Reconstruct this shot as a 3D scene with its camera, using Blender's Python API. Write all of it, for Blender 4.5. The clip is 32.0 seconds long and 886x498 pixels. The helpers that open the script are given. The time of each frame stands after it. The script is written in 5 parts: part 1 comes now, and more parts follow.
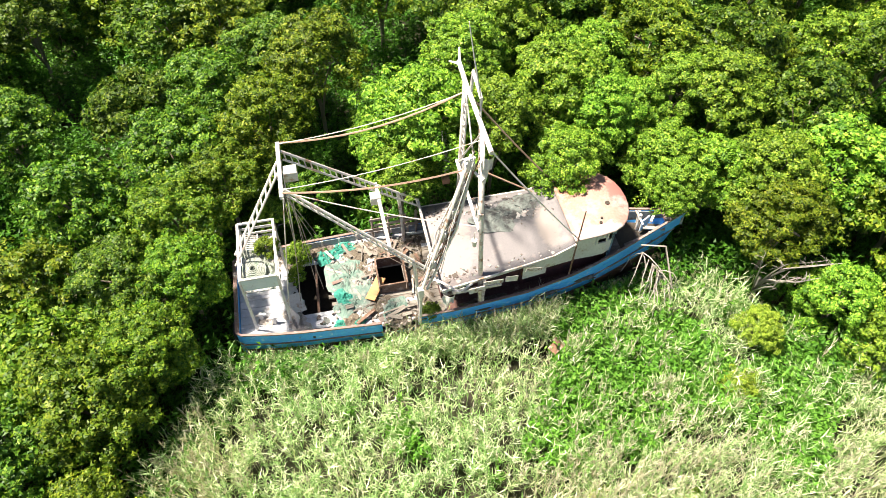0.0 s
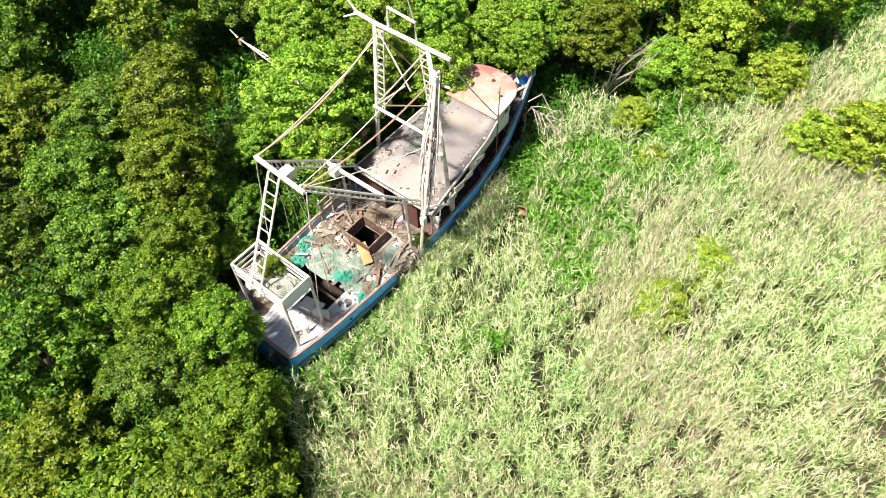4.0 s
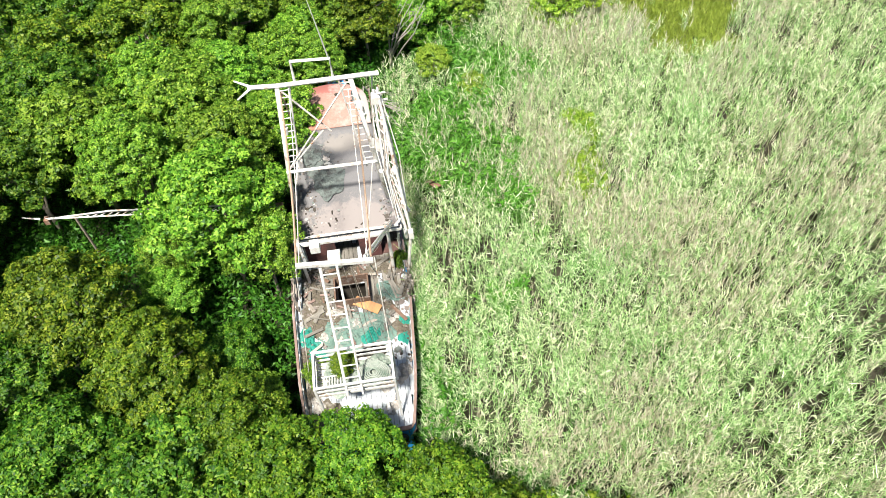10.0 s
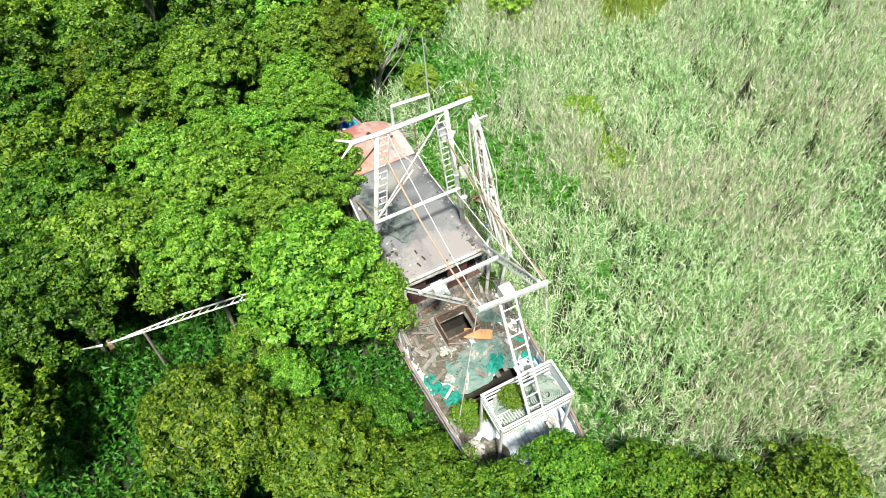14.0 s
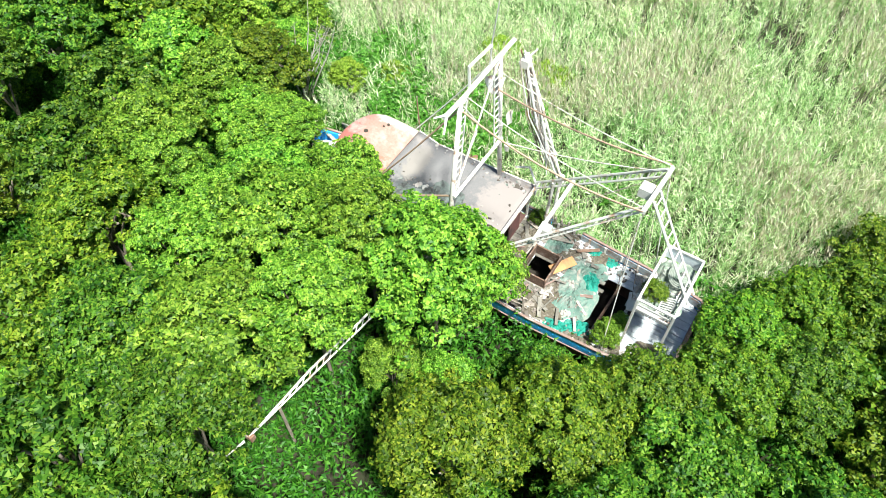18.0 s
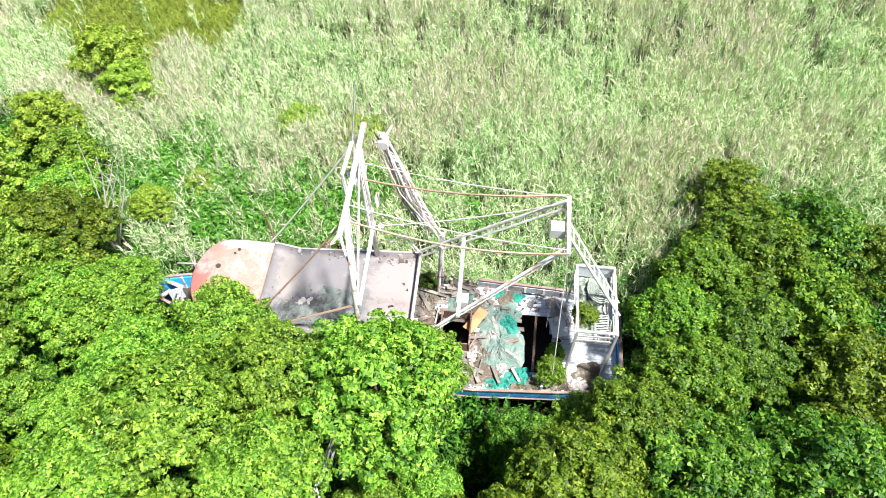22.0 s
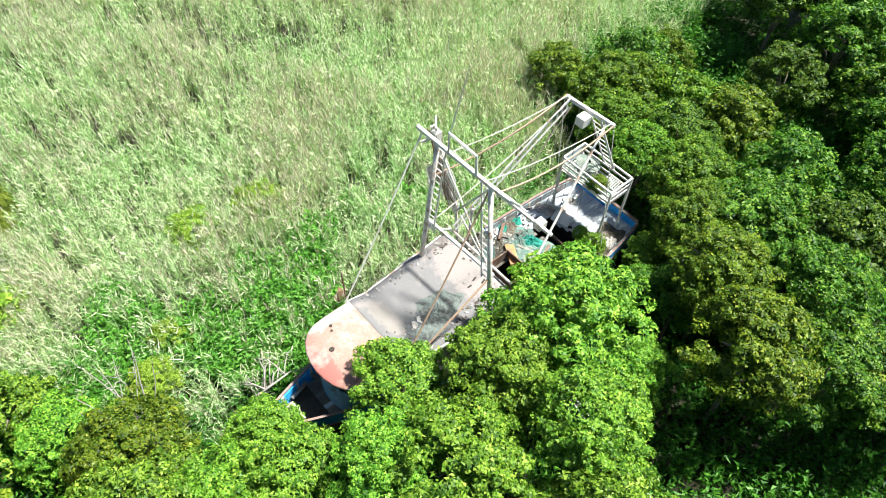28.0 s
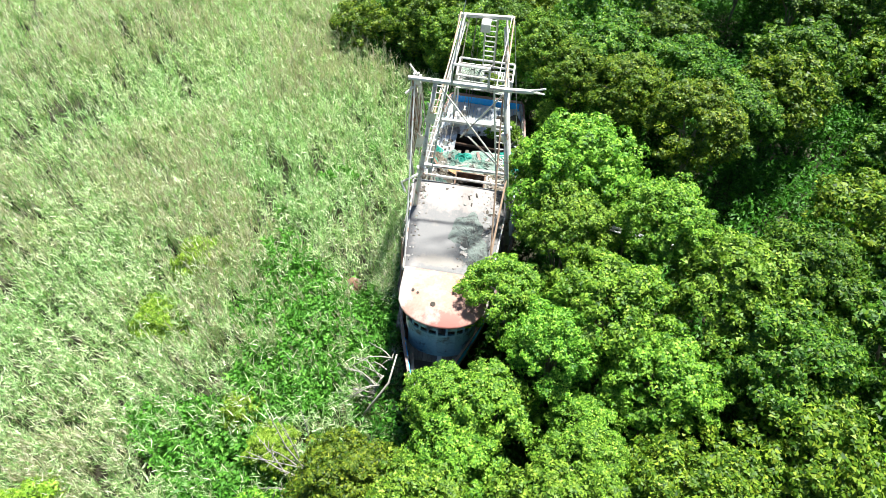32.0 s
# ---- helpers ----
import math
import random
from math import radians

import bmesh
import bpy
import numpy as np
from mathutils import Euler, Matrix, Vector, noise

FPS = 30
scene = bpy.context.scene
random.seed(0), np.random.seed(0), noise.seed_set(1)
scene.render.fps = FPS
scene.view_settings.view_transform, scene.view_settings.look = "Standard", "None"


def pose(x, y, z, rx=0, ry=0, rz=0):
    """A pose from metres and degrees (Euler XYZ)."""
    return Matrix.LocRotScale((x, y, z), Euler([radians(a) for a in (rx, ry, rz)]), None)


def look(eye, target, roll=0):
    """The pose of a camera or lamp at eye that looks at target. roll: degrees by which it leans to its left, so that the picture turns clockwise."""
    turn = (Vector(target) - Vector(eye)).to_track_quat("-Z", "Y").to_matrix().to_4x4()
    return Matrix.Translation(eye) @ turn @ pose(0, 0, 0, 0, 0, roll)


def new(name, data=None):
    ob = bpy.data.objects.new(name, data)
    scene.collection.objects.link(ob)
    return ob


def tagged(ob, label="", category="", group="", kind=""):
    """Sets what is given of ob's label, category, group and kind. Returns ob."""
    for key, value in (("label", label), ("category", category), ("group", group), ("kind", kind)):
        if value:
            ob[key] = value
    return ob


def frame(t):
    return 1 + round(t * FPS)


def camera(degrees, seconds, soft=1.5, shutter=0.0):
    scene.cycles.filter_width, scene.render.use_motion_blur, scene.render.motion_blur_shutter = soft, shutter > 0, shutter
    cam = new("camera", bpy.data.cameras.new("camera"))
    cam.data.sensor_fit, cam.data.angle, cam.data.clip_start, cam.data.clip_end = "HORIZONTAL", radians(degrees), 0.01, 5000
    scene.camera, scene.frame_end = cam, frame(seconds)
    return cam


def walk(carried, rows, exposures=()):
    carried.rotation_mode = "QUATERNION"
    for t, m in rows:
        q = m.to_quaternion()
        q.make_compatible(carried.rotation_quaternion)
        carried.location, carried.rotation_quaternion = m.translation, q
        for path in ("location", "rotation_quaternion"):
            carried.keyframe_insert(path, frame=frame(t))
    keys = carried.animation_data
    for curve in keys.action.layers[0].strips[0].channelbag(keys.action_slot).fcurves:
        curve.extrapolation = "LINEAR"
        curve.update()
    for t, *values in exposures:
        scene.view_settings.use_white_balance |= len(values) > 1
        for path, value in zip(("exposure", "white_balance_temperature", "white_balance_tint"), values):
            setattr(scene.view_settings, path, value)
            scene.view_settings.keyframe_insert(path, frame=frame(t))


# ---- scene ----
cam = camera(63.08, 32.0, 0.85)
PATH = [
    (0, (-4.961, -16.641, 26.260), (-4.6903, -15.4855, 24.6506), 1.71),
    (0.5, (-6.708, -16.409, 26.260), (-6.3690, -15.2771, 24.6461), 1.08),
    (1, (-8.419, -16.081, 26.251), (-7.9855, -14.9824, 24.6372), 0.32),
    (1.5, (-10.101, -15.671, 26.289), (-9.5555, -14.6246, 24.6738), 0.16),
    (2, (-11.616, -15.273, 26.373), (-10.9313, -14.3147, 24.7570), 0.22),
    (2.5, (-12.895, -14.934, 26.483), (-12.0997, -14.0698, 24.8640), 0.27),
    (3, (-14.025, -14.638, 26.619), (-13.1788, -13.8269, 24.9990), 0.25),
    (3.5, (-15.031, -14.366, 26.712), (-14.1500, -13.5997, 25.0883), 0.30),
    (5.5, (-17.200, -11.889, 26.891), (-16.1963, -11.3144, 25.2589), 0.43),
    (6, (-17.314, -10.939, 26.833), (-16.2834, -10.4141, 25.2022), 0.45),
    (6.5, (-17.417, -9.932, 26.766), (-16.3565, -9.4529, 25.1389), 0.38),
    (7, (-17.530, -8.847, 26.663), (-16.4395, -8.4325, 25.0381), 0.82),
    (7.5, (-17.786, -7.502, 26.637), (-16.6721, -7.1454, 25.0154), 0.41),
    (8, (-18.082, -6.029, 26.605), (-16.9502, -5.7195, 24.9855), 0.33),
    (8.5, (-18.427, -4.539, 26.632), (-17.2749, -4.3060, 25.0144), 0.12),
    (9, (-18.819, -3.214, 26.723), (-17.6517, -3.1053, 25.1026), -0.15),
    (9.5, (-19.302, -2.158, 26.809), (-18.1325, -2.1988, 25.1867), -0.46),
    (10, (-19.664, -1.224, 26.839), (-18.5075, -1.3863, 25.2152), -0.52),
    (10.5, (-19.857, -0.380, 26.861), (-18.7217, -0.6517, 25.2372), -0.44),
    (11, (-19.826, 0.454, 26.867), (-18.7145, 0.1056, 25.2410), -0.34),
    (11.5, (-19.492, 1.323, 26.817), (-18.3886, 0.9429, 25.1930), -0.28),
    (12, (-18.871, 2.240, 26.723), (-17.7684, 1.8424, 25.1027), -0.16),
    (12.5, (-18.138, 3.238, 26.699), (-17.0388, 2.8271, 25.0797), 0.17),
    (13, (-17.424, 4.376, 26.794), (-16.3312, 3.9437, 25.1757), 0.03),
    (13.5, (-16.734, 5.829, 26.807), (-15.6603, 5.3494, 25.1896), -0.21),
    (14, (-16.018, 7.506, 26.785), (-14.9670, 6.9668, 25.1710), -0.16),
    (14.5, (-15.253, 9.237, 26.757), (-14.2388, 8.6318, 25.1423), 0.03),
    (15, (-14.461, 10.921, 26.765), (-13.4914, 10.2497, 25.1500), 0.03),
    (15.5, (-13.664, 12.489, 26.787), (-12.7461, 11.7507, 25.1709), -0.29),
    (17.5, (-9.988, 16.475, 25.970), (-9.2907, 15.5142, 24.3602), 0.08),
    (18, (-9.173, 16.635, 25.900), (-8.5220, 15.6487, 24.2868), -0.54),
    (18.5, (-8.425, 16.644, 25.832), (-7.8193, 15.6286, 24.2189), -0.56),
    (19, (-7.713, 16.484, 25.755), (-7.1468, 15.4374, 24.1470), -0.31),
    (19.5, (-7.018, 16.161, 25.650), (-6.5044, 15.0820, 24.0469), -0.23),
    (20, (-6.421, 15.753, 25.623), (-5.9896, 14.6378, 24.0199), -0.12),
    (20.5, (-5.849, 15.313, 25.660), (-5.5109, 14.1689, 24.0554), -0.16),
    (21, (-5.292, 14.958, 25.737), (-5.0444, 13.7926, 24.1309), -0.22),
    (21.5, (-4.751, 14.722, 25.843), (-4.5796, 13.5407, 24.2379), -0.36),
    (22, (-4.190, 14.536, 25.882), (-4.0665, 13.3447, 24.2805), -0.55),
    (22.5, (-3.452, 14.332, 25.882), (-3.3682, 13.1328, 24.2838), -0.25),
    (23, (-2.606, 14.163, 25.900), (-2.5931, 12.9625, 24.3011), -0.28),
    (23.5, (-1.654, 14.113, 25.944), (-1.7114, 12.9132, 24.3447), -0.29),
    (24, (-0.531, 14.169, 26.121), (-0.6528, 12.9723, 24.5228), -0.24),
    (24.5, (0.711, 14.192, 26.284), (0.5249, 13.0036, 24.6859), 0.01),
    (25, (2.048, 14.145, 26.429), (1.7922, 12.9761, 24.8259), 0.28),
    (25.5, (3.430, 14.068, 26.596), (3.0842, 12.9286, 24.9894), 0.48),
    (27.5, (9.633, 13.216, 26.258), (8.9046, 12.2005, 24.6969), 0.23),
    (28, (11.297, 12.310, 26.427), (10.4727, 11.3803, 24.8590), 0.43),
    (28.5, (12.991, 11.290, 26.576), (12.0896, 10.4435, 25.0036), 0.37),
    (29, (14.681, 10.209, 26.695), (13.6970, 9.4697, 25.1189), 0.62),
    (29.5, (16.195, 9.017, 26.781), (15.1342, 8.4021, 25.2007), 0.76),
    (30, (17.395, 7.732, 26.820), (16.2872, 7.2120, 25.2382), 0.76),
    (30.5, (18.353, 6.489, 26.814), (17.2106, 6.0462, 25.2332), 0.92),
    (31, (19.124, 5.252, 26.797), (17.9546, 4.8892, 25.2151), 0.90),
    (31.5, (19.710, 3.973, 26.802), (18.5157, 3.6950, 25.2216), 0.67),
    (32, (20.184, 2.631, 26.810), (18.9723, 2.4461, 25.2294), 0.73),
]
EXPOSURES = [(0, 1.73, 7250, 13), (2, 1.64, 7250, 14), (3, 1.56, 7250, 15), (6, 1.31, 7150, 13), (7.5, 1.16, 6600, 7), (9, 1.22, 6550, 7), (13, 0.99, 6250, 0), (15.5, 1.24, 6150, -1), (19, 1.46, 6200, 1), (21, 1.5, 6200, 9), (23, 1.46, 6250, 12), (25, 1.35, 6350, 7), (28, 1.48, 6250, 3), (30, 1.57, 6200, -2), (32, 1.65, 6200, 2)]
walk(cam, [(t, look(eye, target, roll)) for t, eye, target, roll in PATH], EXPOSURES)

# ---- world, sun, exposure ----
SUN_AZ, SUN_EL = math.atan2(0.2, -0.425), radians(64.5)
world = bpy.data.worlds.new("world")
scene.world = world
world.use_nodes = True
wn = world.node_tree
sky = wn.nodes.new("ShaderNodeTexSky")
sky.sky_type, sky.sun_disc = "NISHITA", False
sky.sun_elevation, sky.sun_rotation = SUN_EL, math.pi / 2 - SUN_AZ
wn.links.new(sky.outputs[0], wn.nodes["Background"].inputs[0])
wn.nodes["Background"].inputs[1].default_value = 0.045
sun = new("sun", bpy.data.lights.new("sun", "SUN"))
sun.data.energy, sun.data.angle, sun.data.color = 5.4, radians(5), (1.0, 0.95, 0.86)
sun.matrix_world = look((0, 0, 0), (-math.cos(SUN_AZ) * math.cos(SUN_EL), -math.sin(SUN_AZ) * math.cos(SUN_EL), -math.sin(SUN_EL)))

# ---- materials ----


def mix(nt, fac, a, b, kind="MIX"):
    m = nt.nodes.new("ShaderNodeMix")
    m.data_type, m.blend_type = "RGBA", kind
    for sock, v in ((m.inputs[0], fac), (m.inputs[6], a), (m.inputs[7], b)):
        if isinstance(v, bpy.types.NodeSocket):
            nt.links.new(v, sock)
        elif isinstance(v, tuple):
            sock.default_value = (*v, 1)
        else:
            sock.default_value = v
    return m.outputs[2]


def ramp(nt, src, lo, hi):
    r = nt.nodes.new("ShaderNodeMapRange")
    nt.links.new(src, r.inputs[0])
    r.inputs[1].default_value, r.inputs[2].default_value = lo, hi
    return r.outputs[0]


def noise_of(nt, scale, detail=4, rough=0.6, stretch=(1, 1, 1)):
    c = nt.nodes.new("ShaderNodeTexCoord")
    mp = nt.nodes.new("ShaderNodeMapping")
    mp.inputs["Scale"].default_value = stretch
    n = nt.nodes.new("ShaderNodeTexNoise")
    n.inputs["Scale"].default_value, n.inputs["Detail"].default_value, n.inputs["Roughness"].default_value = scale, detail, rough
    nt.links.new(c.outputs["Object"], mp.inputs[0])
    nt.links.new(mp.outputs[0], n.inputs["Vector"])
    return n.outputs[0]


def surface(name, a, b, stain=None, cover=0.55, rough=0.7, metal=0.0, fine=18, broad=1.6, bump=0.3, stretch=(1, 1, 1), vary=0.0, third=None, third_cover=0.62, worn=()):
    """Two tones in fine grain, worn areas (x, y, half length, half width, colour), a stain in broad patches, a third tone in ragged flakes, fine relief."""
    m = bpy.data.materials.new(name)
    m.use_nodes = True
    nt = m.node_tree
    bs = nt.nodes["Principled BSDF"]
    grain = noise_of(nt, fine, 6, 0.7, stretch)
    col = mix(nt, ramp(nt, grain, 0.3, 0.7), a, b)
    for wx, wy, rx, ry, tone in worn:
        c = nt.nodes.new("ShaderNodeTexCoord")
        mp = nt.nodes.new("ShaderNodeMapping")
        mp.inputs["Location"].default_value, mp.inputs["Scale"].default_value = (-wx / rx, -wy / ry, 0), (1 / rx, 1 / ry, 0)
        ln = nt.nodes.new("ShaderNodeVectorMath")
        ln.operation = "LENGTH"
        rag = nt.nodes.new("ShaderNodeMath")
        rag.operation = "MULTIPLY_ADD"
        rag.inputs[1].default_value = 2.2
        nt.links.new(c.outputs["Object"], mp.inputs[0])
        nt.links.new(mp.outputs[0], ln.inputs[0])
        nt.links.new(noise_of(nt, 2.6, 8, 0.75), rag.inputs[0])
        nt.links.new(ln.outputs["Value"], rag.inputs[2])
        col = mix(nt, ramp(nt, rag.outputs[0], 2.15, 1.85), col, tone)
    if stain:
        patch = noise_of(nt, broad, 7, 0.72, stretch)
        col = mix(nt, ramp(nt, patch, cover - 0.05, cover + 0.07), col, stain)
    if third:
        flake = noise_of(nt, broad * 2.7, 8, 0.75)
        col = mix(nt, ramp(nt, flake, third_cover, third_cover + 0.04), col, third)
    if vary:
        o = nt.nodes.new("ShaderNodeObjectInfo")
        hsv = nt.nodes.new("ShaderNodeHueSaturation")
        nt.links.new(col, hsv.inputs["Color"])
        v = nt.nodes.new("ShaderNodeMapRange")
        nt.links.new(o.outputs["Random"], v.inputs[0])
        v.inputs[3].default_value, v.inputs[4].default_value = 1 - vary, 1 + vary
        nt.links.new(v.outputs[0], hsv.inputs["Value"])
        col = hsv.outputs[0]
    nt.links.new(col, bs.inputs["Base Color"])
    bs.inputs["Roughness"].default_value, bs.inputs["Metallic"].default_value = rough, metal
    if bump:
        bp = nt.nodes.new("ShaderNodeBump")
        bp.inputs["Strength"].default_value, bp.inputs["Distance"].default_value = bump, 0.02
        nt.links.new(grain, bp.inputs["Height"])
        nt.links.new(bp.outputs[0], bs.inputs["Normal"])
    return m


def leafy(name, tones, glow=0.35, rough=0.5, tree_vary=0.25, hue=0.02, clump=0.45, shade_tint=(0.75, 0.9, 0.6), gloss=0.26):
    """Leaves: each island its own tone, each plant its own tint, light passing through the blade; clump noise tints
    patches, on trees painting shade between clumps.
    """
    m = bpy.data.materials.new(name)
    m.use_nodes = True
    nt = m.node_tree
    nt.nodes.remove(nt.nodes["Principled BSDF"])
    out = nt.nodes["Material Output"]
    g = nt.nodes.new("ShaderNodeNewGeometry")
    cr = nt.nodes.new("ShaderNodeValToRGB")
    el = cr.color_ramp.elements
    while len(el) < len(tones):
        el.new(0.5)
    for k, c in enumerate(tones):
        el[k].position, el[k].color = k / (len(tones) - 1), (*c, 1)
    nt.links.new(g.outputs["Random Per Island"], cr.inputs[0])
    o = nt.nodes.new("ShaderNodeObjectInfo")
    hsv = nt.nodes.new("ShaderNodeHueSaturation")
    for out_lo, out_hi, sock in ((1 - tree_vary, 1 + tree_vary, "Value"), (0.5 - hue, 0.5 + hue, "Hue")):
        v = nt.nodes.new("ShaderNodeMapRange")
        nt.links.new(o.outputs["Random"], v.inputs[0])
        v.inputs[3].default_value, v.inputs[4].default_value = out_lo, out_hi
        nt.links.new(v.outputs[0], hsv.inputs[sock])
    # patchy multiply: a tint on reeds and herbs, painted gap shade on tree crowns
    patch = noise_of(nt, clump, 3)
    nt.links.new(mix(nt, ramp(nt, patch, *((0.38, 0.62) if clump > 1 else (0.3, 0.7))), cr.outputs[0], shade_tint, "MULTIPLY"), hsv.inputs["Color"])
    bs = nt.nodes.new("ShaderNodeBsdfPrincipled")
    bs.inputs["Roughness"].default_value = rough
    bs.inputs["Specular IOR Level"].default_value = gloss
    tr = nt.nodes.new("ShaderNodeBsdfTranslucent")
    sh = nt.nodes.new("ShaderNodeMixShader")
    sh.inputs[0].default_value = glow
    nt.links.new(hsv.outputs[0], bs.inputs[0])
    nt.links.new(mix(nt, 1.0, hsv.outputs[0], (0.87, 1.0, 0.45), "MULTIPLY"), tr.inputs[0])
    nt.links.new(bs.outputs[0], sh.inputs[1])
    nt.links.new(tr.outputs[0], sh.inputs[2])
    nt.links.new(sh.outputs[0], out.inputs[0])
    return m


WHITE = surface("weathered_white_paint", (0.62, 0.61, 0.6), (0.5, 0.48, 0.46), (0.36, 0.23, 0.16), 0.59, 0.55, fine=9, broad=2.2, bump=0.15)
WHITE_RUST = surface("rust_streaked_white_paint", (0.64, 0.62, 0.59), (0.5, 0.46, 0.43), (0.24, 0.13, 0.08), 0.57, 0.65, fine=9, broad=2.6, bump=0.25)
RUST = surface("rusted_steel", (0.13, 0.06, 0.038), (0.24, 0.14, 0.09), (0.42, 0.36, 0.31), 0.57, 0.85, fine=14, broad=2.2)
BLUE = surface("chalky_blue_hull_paint", (0.025, 0.36, 0.97), (0.07, 0.47, 0.97), (0.7, 0.76, 0.82), 0.63, 0.5, fine=10, broad=2.6, bump=0.2, third=(0.16, 0.09, 0.05), third_cover=0.7)
HULL_LOW = surface("rusty_brown_antifouling", (0.12, 0.055, 0.035), (0.22, 0.1, 0.06), (0.07, 0.05, 0.04), 0.55, 0.85, fine=12, broad=1.4)
CAP = surface("worn_cap_rail_wood", (0.15, 0.09, 0.075), (0.24, 0.17, 0.15), (0.34, 0.31, 0.3), 0.58, 0.8, fine=16, broad=2, stretch=(0.3, 1, 1))
PLANK = surface("grey_weathered_deck_plank", (0.11, 0.1, 0.085), (0.2, 0.18, 0.16), (0.3, 0.27, 0.24), 0.6, 0.9, fine=20, broad=1.2, stretch=(0.25, 1, 1), vary=0.25, third=(0.13, 0.14, 0.06), third_cover=0.6)
DECK_WHITE = surface("flaking_white_deck_paint", (0.52, 0.54, 0.58), (0.4, 0.42, 0.46), (0.34, 0.33, 0.33), 0.62, 0.8, fine=10, broad=1.8, third=(0.36, 0.2, 0.15), third_cover=0.67)
ROOF = surface("grey_lichened_roof", (0.12, 0.115, 0.12), (0.165, 0.155, 0.16), (0.215, 0.19, 0.185), 0.6, 0.85, fine=22, broad=0.9, bump=0.3, third=(0.085, 0.085, 0.085), third_cover=0.63, worn=((-1.0, -0.3, 1.3, 2.4, (0.225, 0.195, 0.19)), (2.3, 1.0, 1.3, 0.7, (0.06, 0.065, 0.07)), (3.2, -0.3, 0.45, 1.1, (0.19, 0.17, 0.16))))
PINK = surface("rust_stained_pink_roof", (0.27, 0.14, 0.11), (0.33, 0.19, 0.16), (0.36, 0.26, 0.235), 0.58, 0.75, fine=9, broad=0.9, bump=0.25, third=(0.2, 0.085, 0.06), third_cover=0.65, worn=((4.9, -1.5, 1.6, 0.5, (0.36, 0.3, 0.285)), (6.3, 0.35, 0.5, 0.9, (0.28, 0.1, 0.085)), (4.2, 1.2, 0.55, 0.7, (0.25, 0.11, 0.075))))
MAROON = surface("faded_maroon_cabin_wall", (0.065, 0.02, 0.02), (0.11, 0.04, 0.035), (0.04, 0.02, 0.018), 0.55, 0.85, fine=9)
TEAL_WALL = surface("blue_grey_peeling_wall", (0.12, 0.26, 0.36), (0.22, 0.36, 0.44), (0.05, 0.05, 0.05), 0.58, 0.75, fine=8, broad=1.5)
# near-black: painted shade of hold, well and vents; also the dark roof fittings
DARK = surface("recess_shade_and_dark_fittings", (0.025, 0.02, 0.016), (0.05, 0.04, 0.03), fine=7, rough=0.9)
NET_TEAL = surface("teal_nylon_net", (0.008, 0.15, 0.115), (0.02, 0.24, 0.185), (0.1, 0.24, 0.2), 0.6, 0.8, fine=30, broad=3, bump=0.8)
NET_PALE = surface("sun_bleached_green_net", (0.085, 0.15, 0.125), (0.14, 0.21, 0.18), (0.2, 0.22, 0.2), 0.54, 0.9, fine=34, broad=2.4, bump=1.0)
ORANGE = surface("orange_plywood", (0.42, 0.19, 0.075), (0.48, 0.26, 0.12), (0.32, 0.16, 0.08), 0.6, 0.75, fine=12, stretch=(0.2, 1, 1))
TIMBER = surface("bleached_timber", (0.24, 0.2, 0.17), (0.38, 0.33, 0.29), (0.14, 0.11, 0.09), 0.58, 0.9, fine=16, stretch=(0.3, 1, 1), vary=0.3)
LINING = surface("grey_blue_bulwark_lining", (0.2, 0.24, 0.27), (0.3, 0.33, 0.35), (0.16, 0.11, 0.09), 0.55, 0.85, fine=12, broad=1.8, bump=0.4, third=(0.4, 0.4, 0.4), third_cover=0.62)
LINING_PALE = surface("pale_blue_white_panel_paint", (0.5, 0.56, 0.62), (0.62, 0.66, 0.69), (0.34, 0.28, 0.24), 0.64, 0.6, fine=9, broad=2.2, bump=0.15)
ROT_MAROON = surface("rotten_maroon_side_deck", (0.05, 0.02, 0.018), (0.1, 0.05, 0.042), (0.17, 0.12, 0.1), 0.6, 0.9, fine=16, broad=4, bump=0.9, third=(0.3, 0.26, 0.24), third_cover=0.68)
ROTTEN = surface("rust_brown_rotten_timber", (0.09, 0.05, 0.034), (0.17, 0.105, 0.075), (0.28, 0.235, 0.21), 0.58, 0.9, fine=14, broad=2.5, bump=0.6)
ROPE = surface("weathered_tan_rope", (0.3, 0.19, 0.13), (0.42, 0.3, 0.22), (0.22, 0.12, 0.08), 0.6, 0.9, fine=30, broad=2.5)
NET_GREY = surface("grey_tangled_net", (0.2, 0.23, 0.2), (0.32, 0.34, 0.3), (0.12, 0.17, 0.13), 0.55, 0.9, fine=40, broad=3, bump=1.0)
RUBBER = surface("perished_black_rubber", (0.02, 0.02, 0.022), (0.04, 0.04, 0.04), rough=0.8)
BARK = surface("grey_brown_bark", (0.16, 0.13, 0.1), (0.28, 0.24, 0.2), (0.1, 0.09, 0.06), 0.55, 0.95, fine=14, bump=0.8)
DEADWOOD = surface("bare_silver_branch", (0.22, 0.2, 0.175), (0.34, 0.31, 0.28), fine=14, rough=0.9)
GROUND = surface("marsh_soil_and_litter", (0.018, 0.017, 0.01), (0.038, 0.032, 0.018), (0.025, 0.03, 0.01), 0.5, 0.95, fine=6, broad=0.5, bump=0.6)
TREE_LEAF = leafy("tree_leaves", [(0.04, 0.125, 0.01), (0.125, 0.275, 0.02), (0.245, 0.42, 0.038), (0.41, 0.57, 0.08)], 0.36, 0.5, 0.18, 0.012, 3.6, (0.46, 0.56, 0.48))
